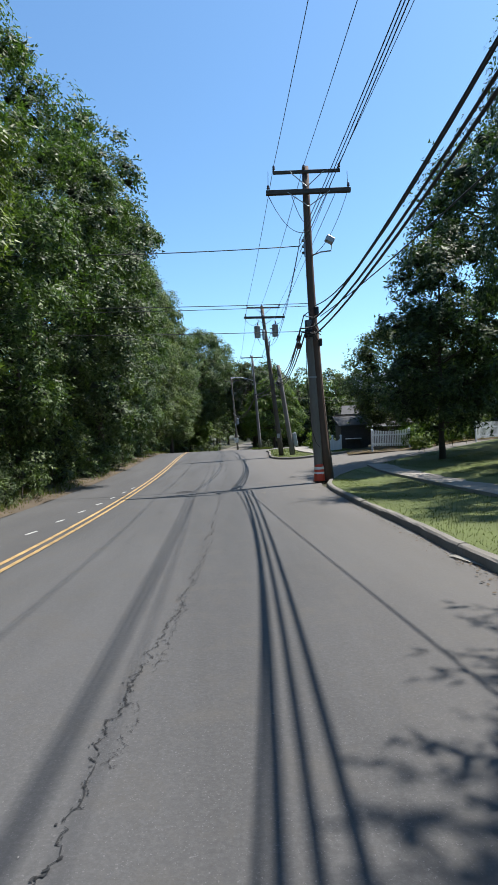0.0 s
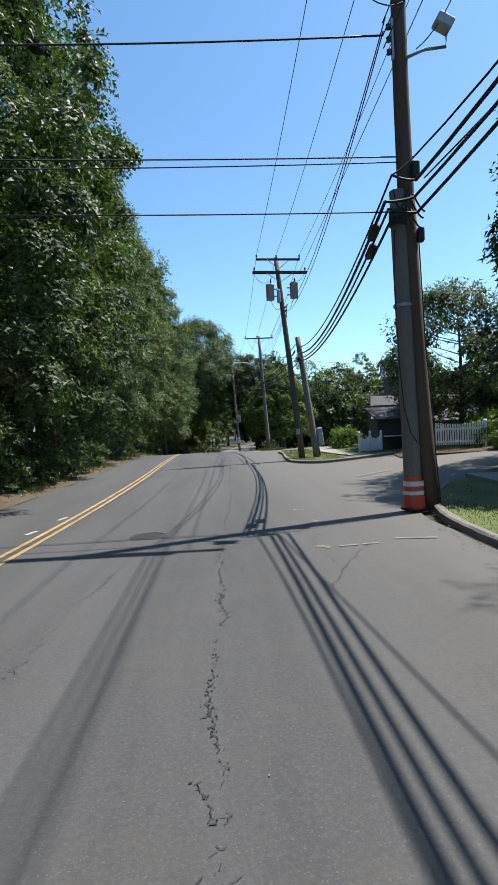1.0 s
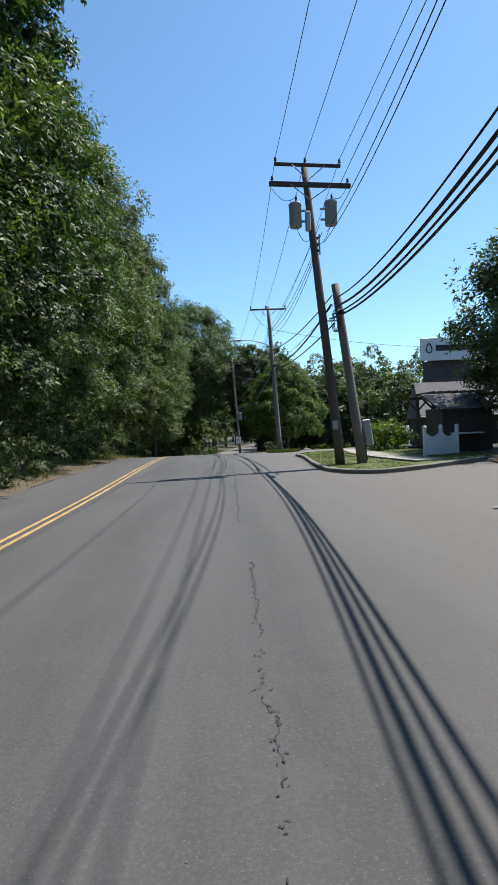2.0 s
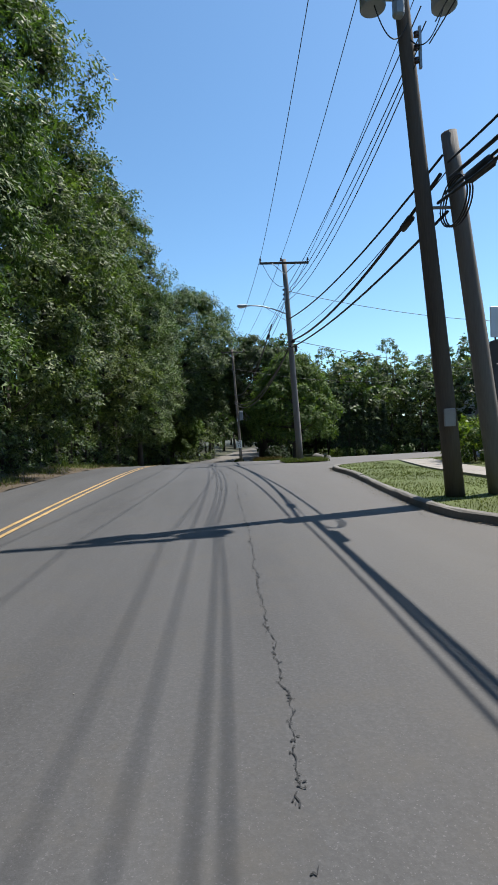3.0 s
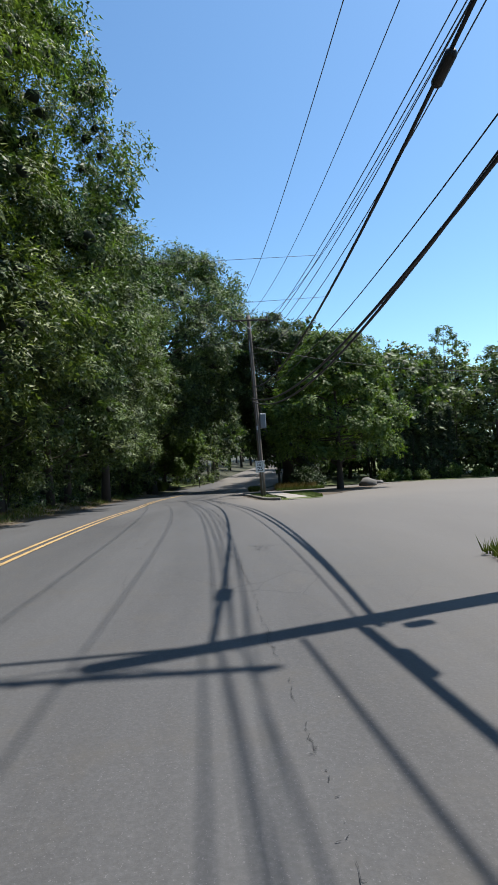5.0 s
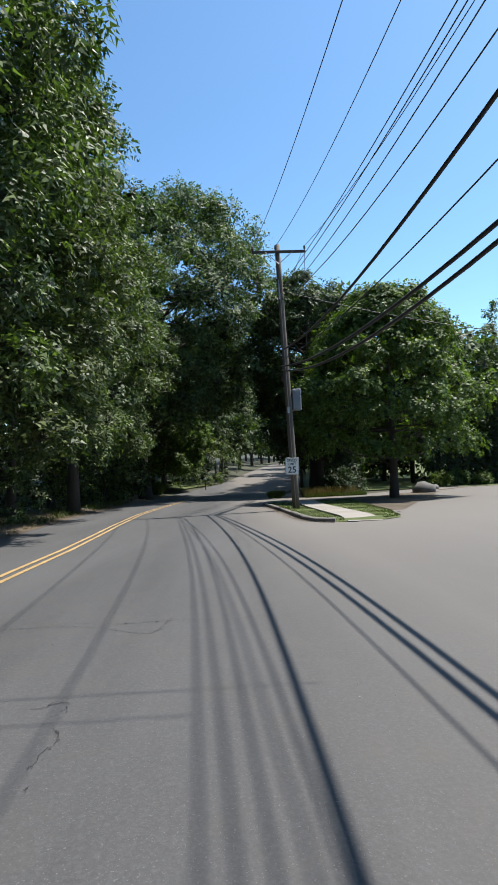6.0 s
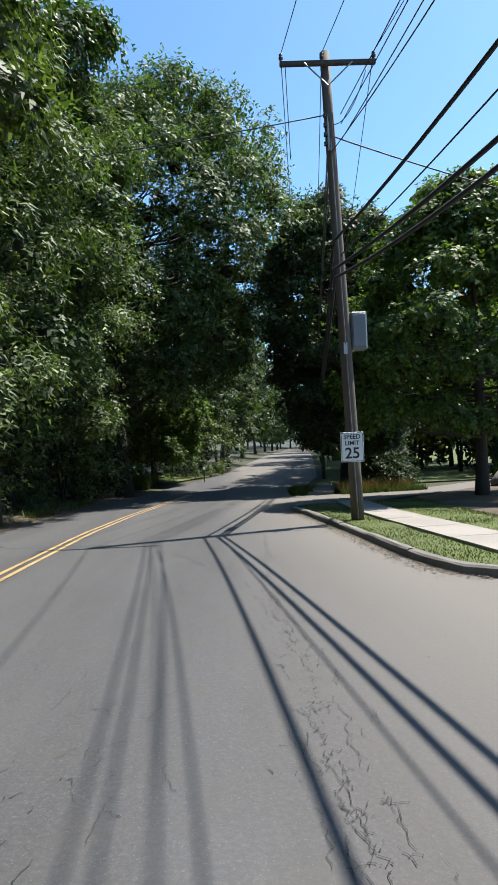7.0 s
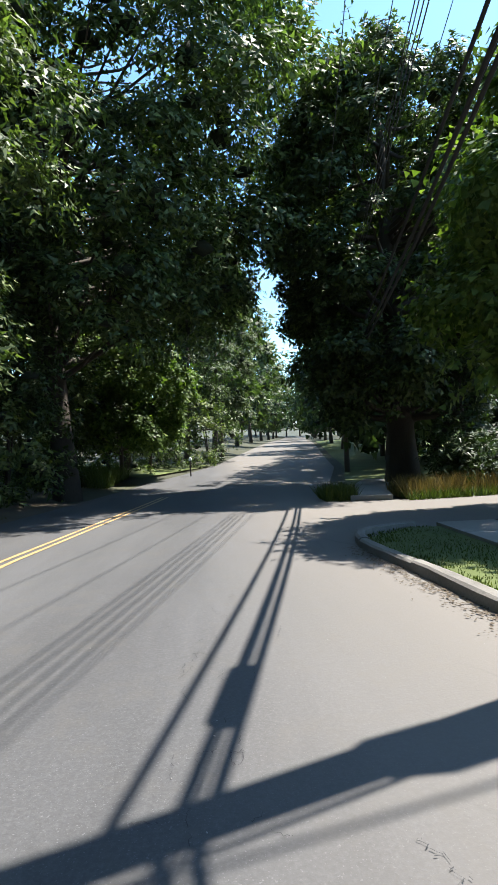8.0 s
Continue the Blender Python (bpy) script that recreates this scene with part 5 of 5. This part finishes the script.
# thin, airy trees behind the evergreen row
airy = tree("airy_tree", placed(19.5, 116.0), 17.5, 6.5, 3.4, 62, 90, 0.24, LEAF_A, "tall thin tree with an open crown and bare stems", group="airy trees behind the lot", seed=84, trunk=0.13, wide=0.6, clump=0.2, stems=3, knots=0.2)
for i, x in enumerate((18.5, 23.0, 27.5, 32.0, 37.0, 42.0, 47.0, 53.0)):
    copy_thing((fardark, far)[i % 3 == 1], placed(x, 122.0 + 3 * (i % 2), 0.92 + 0.05 * (i % 3), i * 1.3))
for i, (x, y, s) in enumerate([(23.5, 118.0, 0.92), (27.0, 114.5, 0.85), (31.0, 118.5, 1.0), (35.5, 115.0, 0.9), (40.0, 119.0, 1.0)]):
    copy_thing(airy, placed(x, y, s, i * 1.7, 1.0 + 0.05 * (i % 3)))
for i in range(11):
    a = math.pi * (0.95 + 1.15 * i / 10)
    copy_thing(far, placed(60 * math.cos(a) + 6, 62 * math.sin(a) + 20, 1.2, i * 1.1, 1.05))


# ---- grass, weeds and litter ----
def blades(name, area, count, height, mat, label, seed, lift=0.12, wide=0.012, lean=0.5, inside=None):
    """Many grass blades on a patch of the land, as one object."""
    rng = np.random.default_rng(seed)
    x0, y0, x1, y1 = area
    verts, faces = [], []
    while len(faces) < count:
        x, y = rng.uniform(x0, x1), rng.uniform(y0, y1)
        if inside and not inside(x, y):
            continue
        z = land(x, y) + lift
        a, h = rng.uniform(0, math.tau), height * rng.uniform(0.5, 1.4)
        dx, dy, lx, ly = math.cos(a) * wide, math.sin(a) * wide, rng.normal() * h * lean, rng.normal() * h * lean
        n = len(verts)
        verts += [(x - dx, y - dy, z - 0.02), (x + dx, y + dy, z - 0.02), (x + lx, y + ly, z + h)]
        faces.append((n, n + 1, n + 2))
    b = Build()
    b.v, b.f = verts, faces
    return structure(name, b, mat, label, "grass", kind="stuff")


def within(poly):
    def test(x, y):
        hit = False
        for (x0, y0), (x1, y1) in zip(poly, poly[1:] + poly[:1]):
            if (y0 > y) != (y1 > y) and x < x0 + (y - y0) * (x1 - x0) / (y1 - y0):
                hit = not hit
        return hit
    return test


def off_walk(poly, lo, hi):
    test = within(poly)
    return lambda x, y: test(x, y) and not lo < x < hi


blades("lawn_grass", (3.3, 4.0, 13.0, 28.0), 32000, 0.032, GRASS, "short mown grass blades on the lawn", 1, inside=off_walk(LAWN_A, 6.55, 8.3))
blades("lawn_grass", (4.2, 37.5, 10.5, 52.5), 16000, 0.038, GRASS, "short grass blades on the island", 2, inside=off_walk(LAWN_B, 7.0, 8.6))
blades("lawn_grass", (2.4, 79.5, 7.8, 94.0), 15000, 0.032, GRASS, "short dry grass blades on the strip", 3, 0.075, inside=off_walk(LAWN_C, 4.1, 5.45))
blades("tuft_grass", (3.9, 56.7, 6.1, 59.3), 2600, 0.16, GRASS, "rough uncut grass round the pole", 4, 0.05, 0.016)
blades("weeds", (3.5, 100.4, 4.5, 101.5), 1500, 0.42, GRASS, "green weeds at the driveway's edge", 5, 0.02, 0.022, 0.35)
blades("weeds", (5.9, 99.8, 9.6, 101.6), 4200, 0.55, STRAW, "tall straw-coloured weeds beside the walk", 6, 0.02, 0.016, 0.3)
blades("weeds", (5.9, 99.4, 10.2, 100.4), 2200, 0.25, GRASS, "low green weeds beside the walk", 7, 0.02, 0.02, 0.5)
blades("weeds", (-8.4, 110.5, -5.4, 117.5), 4200, 0.7, GRASS, "sunlit yellow-green weeds on the bank", 8, 0.02, 0.025, 0.35, lambda x, y: x < left_x(y) - 0.4)
blades("verge_grass", (-9.0, 4.0, -6.1, 100.0), 6000, 0.20, GRASS, "ragged grass along the road's edge", 9, 0.03, 0.014, 0.6, lambda x, y: left_x(y) - 2.2 < x < left_x(y) - 0.35 and noise.noise((x * 0.5, y * 0.35, 2.0)) > 0.0)
blades("verge_straw", (-9.0, 4.0, -6.1, 100.0), 5000, 0.10, STRAW, "dry straw and dead grass along the road's edge", 10, 0.03, 0.012, 1.4, lambda x, y: left_x(y) - 2.2 < x < left_x(y) - 0.1)
blades("mulch", (9.0, 33.5, 24.0, 45.0), 6000, 0.05, STRAW, "dry mulch and twigs on the dirt bed", 11, 0.06, 0.02, 1.6, within([(9.0, 35.6), (13.0, 33.6), (24.0, 38.5), (24.0, 44.0), (20.0, 44.2), (9.5, 38.2)]))
sheet("far_lawn", [(right_x(y) + 1.0, y) for y in steps(106, 190, 6)] + [(60.0, 190.0), (60.0, 108.0), (30.0, 105.0)], 0.04, LAWN, "grass under the trees beyond the driveway", "lawn", 3.0, 0.05)
sheet("far_lawn_2", [(-4.6, 117.5), (-1.0, 128.0), (-0.4, 131.0), (-14.0, 126.0), (-16.0, 118.0)], 0.06, LAWN, "sunlit grass beside a driveway mouth", "lawn", 1.5, 0.03)


# ---- the building, fences and small things ----
def clapboards(root, x0, x1, y, z0, z1, mat, name="board", step=0.2):
    for k in range(int((z1 - z0) / step)):
        part(name, Build().box(((x0 + x1) / 2, y, z0 + (k + 0.5) * step), (x1 - x0, 0.03, step * 0.96), 0, 0, Matrix.Rotation(radians(4), 4, "X")), mat, root)


def shop():
    g = land(16.0, 55.0)
    root = thing("shop_building", (20.0, 56.0, g), "low dark shop building with a broad grey shingle roof", "building")
    part("wall", Build().box((22.7, 53.5, (g + 1.0) / 2 - 0.05), (17.6, 6.0, 1.0 - g + 0.3)), DARKWALL, root)
    clapboards(root, 13.9, 31.4, 50.46, g - 0.1, 0.9, DARKWALL)
    roof = Build()
    a, b, e, r = (11.9, 49.9), (32.0, 57.1), 0.88, 3.0
    roof.add([(a[0], a[1], e), (b[0], a[1], e), (b[0], b[1], e), (13.8, b[1], e), (13.0, 53.5, r), (31.0, 53.5, r),
              (a[0], a[1], e - 0.16), (b[0], a[1], e - 0.16), (b[0], b[1], e - 0.16), (13.8, b[1], e - 0.16)],
             [(0, 1, 5, 4), (1, 2, 5), (2, 3, 4, 5), (3, 0, 4), (6, 7, 1, 0), (7, 8, 2, 1), (8, 9, 3, 2), (9, 6, 0, 3), (9, 8, 7, 6)])
    part("roof", roof, SHINGLE, root)
    for k in range(14):
        f = k / 14.0
        part("shingle_course", Build().box(((a[0] + 1.1 * f + b[0] - 1.0 * f) / 2, a[1] + 3.6 * f + 0.02, e + 2.12 * f + 0.05), (b[0] - a[0] - 2.1 * f, 0.3, 0.03), 0, 0, Matrix.Rotation(math.atan2(2.12, 3.6), 4, "X")), SHINGLE, root)
    part("gutter", Build().tube([(11.9, 49.82, 0.8), (32.0, 49.82, 0.8)], 0.06, 8), VINYL, root, "pale eaves gutter")
    win = part("window", Build().box((17.2, 50.42, 0.15), (0.9, 0.06, 0.5), 0, 0.01), VINYL, root)
    part("pane", Build().box((17.2, 50.38, 0.15), (0.74, 0.03, 0.36)), SIGN_BLACK, win)
    block = part("upper_storey", Build().box((20.5, 59.4, (g + 5.0) / 2), (8.2, 1.6, 5.0 - g)), DARKWALL, root, "dark upper storey")
    part("parapet", Build().box((20.5, 58.55, 5.02), (8.4, 0.12, 0.16)), TIMBER, block)


def signboard():
    x0, x1, y, z0, z1 = 15.5, 20.6, 58.4, 4.95, 6.6
    root = thing("signboard", (18.0, y, 4.9), "long white rooftop signboard with a dark emblem", "sign")
    part("board", Build().box(((x0 + x1) / 2, y, (z0 + z1) / 2), (x1 - x0, 0.12, z1 - z0), 0, 0.02), SIGN_WHITE, root)
    emblem = Build()
    ring = [(16.15 + 0.27 * math.sin(a) * (0.45 + 0.55 * (1 - math.cos(a)) / 2), y - 0.07, 5.85 - 0.34 * math.cos(a)) for a in steps(0, math.tau, math.tau / 20)]
    ring = [(px, py, 11.7 - pz) for px, py, pz in ring]
    emblem.tube(ring, 0.045, 6)
    part("emblem", emblem, SIGN_BLACK, root, "dark drop-shaped outline")
    part("bar", Build().box((18.35, y - 0.075, 5.85), (3.4, 0.03, 0.42)), SIGN_BLACK, root, "plain dark bar")
    for k in range(5):
        part("strut", Build().box((15.8 + k * 1.15, y + 0.1, 4.85), (0.06, 0.06, 0.5)), TIMBER, root)


def pergola():
    g = land(12.6, 47.5)
    root = thing("pergola", (12.6, 47.5, g), "dark timber pergola frame in front of the building", "pergola")
    for x in (11.4, 14.0):
        for y in (46.9, 49.0):
            part("post", Build().box((x, y, (g + 1.75) / 2), (0.16, 0.16, 1.75 - g), 0, 0.015), TIMBER, root)
            for s in (-1, 1):
                part("knee_brace", Build().box((x + s * 0.28, y, 1.4), (0.09, 0.08, 0.75), 0, 0.01, Matrix.Rotation(radians(45 * s), 4, "Y")), TIMBER, root)
    for y in (46.9, 49.0):
        part("beam", Build().box((12.7, y, 1.82), (3.5, 0.10, 0.20), 0, 0.015), TIMBER, root)
    for k in range(8):
        part("rafter", Build().box((11.3 + k * 0.4, 47.95, 1.98), (0.06, 3.0, 0.14), 0, 0.01), TIMBER, root)


def shed():
    g = land(11.5, 44.8)
    root = thing("shed", (11.5, 44.6, g), "dark garden shed with a pale shingle lean-to roof", "shed")
    part("wall", Build().box((11.6, 44.7, (g + 1.1) / 2), (2.3, 1.9, 1.1 - g)), DARKWALL, root)
    clapboards(root, 10.45, 12.75, 43.73, g, 1.05, DARKWALL)
    part("roof", Build().box((11.6, 44.6, 1.42), (2.7, 2.3, 0.09), 0, 0.01, Matrix.Rotation(radians(20), 4, "X")), SHINGLE, root)
    part("shelf", Build().box((11.4, 43.4, -0.05), (1.3, 0.55, 0.06), 0, 0.01), VINYL, root, "pale outdoor shelf")
    for dx in (-0.55, 0.55):
        part("shelf_leg", Build().box((11.4 + dx, 43.4, (g - 0.08) / 2), (0.06, 0.06, -0.08 - g)), TIMBER, root)


def picket_fence(x0, y0, x1, y1, high, n, label, lift=0.0, scallop=0.12):
    d = Vector((x1 - x0, y1 - y0, 0))
    turn, l = math.atan2(d.y, d.x), d.length
    g = max(land(x0, y0), land(x1, y1)) + lift
    root = thing("picket_fence", (x0, y0, g), label, "fence", "white picket fences")
    for k in range(n + 1):
        f = k / n
        p = Vector((x0, y0, 0)) + d * f
        if k in (0, n):
            part("post", Build().box((p.x, p.y, g + high / 2 - 0.15), (0.11, 0.11, high + 0.4), turn, 0.015).lathe((p.x, p.y, g + high + 0.05), [(0.09, 0), (0.09, 0.03), (0.03, 0.09)], 8), VINYL, root)
        else:
            h = high - scallop * math.sin(math.pi * f)
            part("picket", Build().box((p.x, p.y, g + h / 2 + 0.06), (min(0.075, l / n * 0.6), 0.02, h), turn, 0.006), VINYL, root)
    c = Vector((x0, y0, 0)) + d * 0.5
    for h in (0.22, high - 0.3):
        part("rail", Build().box((c.x, c.y + 0.03, g + h), (l, 0.035, 0.09), turn, 0.006), VINYL, root)


def vinyl_fence():
    g = land(8.6, 41.2) + 0.1
    root = thing("vinyl_fence", (9.1, 41.0, g), "short white vinyl fence with scooped panel tops", "fence")
    for k in range(3):
        x = 8.45 + 0.66 * k
        part("post", Build().box((x, 41.0, g + 0.55), (0.12, 0.12, 1.2), 0, 0.015).lathe((x, 41.0, g + 1.15), [(0.095, 0), (0.095, 0.03), (0.07, 0.06), (0.02, 0.11)], 8), VINYL, root)
        if k < 2:
            xs = steps(x + 0.06, x + 0.60, 0.054)
            top = [(q, 40.98, g + 1.02 - 0.24 * math.sin(math.pi * (q - x) / 0.66)) for q in xs]
            b, n = Build(), len(xs)
            b.add([(q, y, g + 0.06) for y in (40.98, 41.03) for q in xs] + [(q, y, z) for y in (40.98, 41.03) for q, _, z in top],
                  [(i, i + 1, 2 * n + i + 1, 2 * n + i) for i in range(n - 1)] + [(n + i + 1, n + i, 3 * n + i, 3 * n + i + 1) for i in range(n - 1)] + [(2 * n + i, 2 * n + i + 1, 3 * n + i + 1, 3 * n + i) for i in range(n - 1)])
            part("panel", b, VINYL, root)


def lot_sign():
    g = land(18.4, 70.0)
    root = thing("lot_sign", (18.4, 70.0, g), "small white board sign on two posts at the lot's edge", "sign")
    for dx in (-0.45, 0.45):
        part("post", Build().box((18.4 + dx, 70.0, g + 0.9), (0.08, 0.08, 1.9), 0, 0.01), VINYL, root)
    part("board", Build().box((18.4, 69.94, g + 1.35), (1.0, 0.05, 0.95), 0, 0.01), SIGN_WHITE, root)
    part("bar", Build().box((18.4, 69.905, g + 1.45), (0.66, 0.02, 0.08)), TIMBER, root, "plain grey bar")


def mailbox():
    x, y = -1.6, 119.5
    g = land(x, y)
    root = thing("mailbox", (x, y, g), "small pale mailbox on a dark post at the driveway", "mailbox")
    part("post", Build().box((x, y, g + 0.5), (0.09, 0.09, 1.1), 0, 0.01), TIMBER, root)
    b, n = Build(), 9
    ring = [(0.09 * math.cos(a), 0.1 + 0.09 * math.sin(a)) for a in steps(0, math.pi, math.pi / (n - 3))] + [(-0.09, 0.0), (0.09, 0.0)]
    m = len(ring)
    b.add([(x + u, y + s, g + 1.08 + w) for s in (-0.24, 0.24) for u, w in ring], [(k, (k + 1) % m, m + (k + 1) % m, m + k) for k in range(m)] + [tuple(range(m))[::-1], tuple(range(m, 2 * m))])
    part("box", b, VINYL, root)


def far_house(x, y, w, d, h, label):
    g = land(x, y)
    root = thing("house", (x, y, g), label, "house", "houses behind the trees")
    part("wall", Build().box((x, y, g + h / 2 - 0.1), (w, d, h + 0.2)), PALEWALL, root)
    part("roof", Build().add([(x - w / 2 - 0.4, y - d / 2 - 0.4, g + h), (x + w / 2 + 0.4, y - d / 2 - 0.4, g + h), (x + w / 2 + 0.4, y + d / 2 + 0.4, g + h), (x - w / 2 - 0.4, y + d / 2 + 0.4, g + h), (x - w / 2 - 0.4, y, g + h + d * 0.4), (x + w / 2 + 0.4, y, g + h + d * 0.4)],
                             [(0, 1, 5, 4), (2, 3, 4, 5), (0, 4, 3), (1, 2, 5), (3, 2, 1, 0)]), SHINGLE, root)
    for k in range(3):
        win = part("window", Build().box((x - w / 3 + k * w / 3, y - d / 2 - 0.02, g + h * 0.55), (1.1, 0.08, 1.3), 0, 0.02), VINYL, root)
        part("pane", Build().box((x - w / 3 + k * w / 3, y - d / 2 - 0.06, g + h * 0.55), (0.9, 0.03, 1.1)), SIGN_BLACK, win)


def warehouse():
    x, y, w, d, h = 46.0, 117.0, 13.0, 9.0, 10.5
    g = land(x, y)
    root = thing("warehouse", (x, y, g), "pale grey flat-roofed building half hidden by trees", "building")
    part("wall", Build().box((x, y, g + h / 2 - 0.1), (w, d, h + 0.2)), PALEWALL, root)
    part("roof", Build().box((x, y, g + h + 0.12), (w - 0.4, d - 0.4, 0.1)), SHINGLE, root)
    for dx, dy, sx, sy in ((0, -d / 2, w + 0.3, 0.3), (0, d / 2, w + 0.3, 0.3), (-w / 2, 0, 0.3, d - 0.3), (w / 2, 0, 0.3, d - 0.3)):
        part("parapet", Build().box((x + dx, y + dy, g + h + 0.3), (sx, sy, 0.5), 0, 0.03), VINYL, root, "white parapet cap")
    for k in range(4):
        wx = x - w / 2 + 2.0 + k * 3.0
        win = part("window", Build().box((wx, y - d / 2 - 0.02, g + h * 0.62), (1.3, 0.08, 1.2), 0, 0.02), VINYL, root)
        part("pane", Build().box((wx, y - d / 2 - 0.06, g + h * 0.62), (1.1, 0.03, 1.0)), SIGN_BLACK, win)


def boulder(x, y, s, seed):
    rng = random.Random(seed)
    bm = bmesh.new()
    bmesh.ops.create_icosphere(bm, subdivisions=2, radius=s)
    for v in bm.verts:
        v.co *= 1 + 0.28 * noise.noise(v.co * 1.6 / s + Vector((seed, 0, 0)))
        v.co.z *= 0.65
    bm.verts.index_update()
    b = Build().add([v.co + Vector((x, y, land(x, y) + s * 0.25)) for v in bm.verts], [[v.index for v in f.verts] for f in bm.faces])
    bm.free()
    tagged(part("boulder", b, STONE, smooth=True), "rounded grey boulder at the planting's edge", "rock", "boulders by the planting")


shop()
signboard()
pergola()
shed()
vinyl_fence()
picket_fence(10.9, 36.4, 13.2, 35.4, 1.15, 22, "white picket fence panel with a dipped top", 0.15)
picket_fence(17.5, 34.6, 22.5, 38.0, 1.1, 40, "white picket fence along the front garden", 0.1, 0.0)
lot_sign()
mailbox()
warehouse()
far_house(30.0, 44.0, 9.0, 8.0, 5.0, "pale house half hidden by trees")
for i, (x, y, s) in enumerate([(7.3, 101.9, 0.35), (14.2, 99.2, 0.8), (16.6, 103.4, 0.4)]):
    boulder(x, y, s, i + 3)
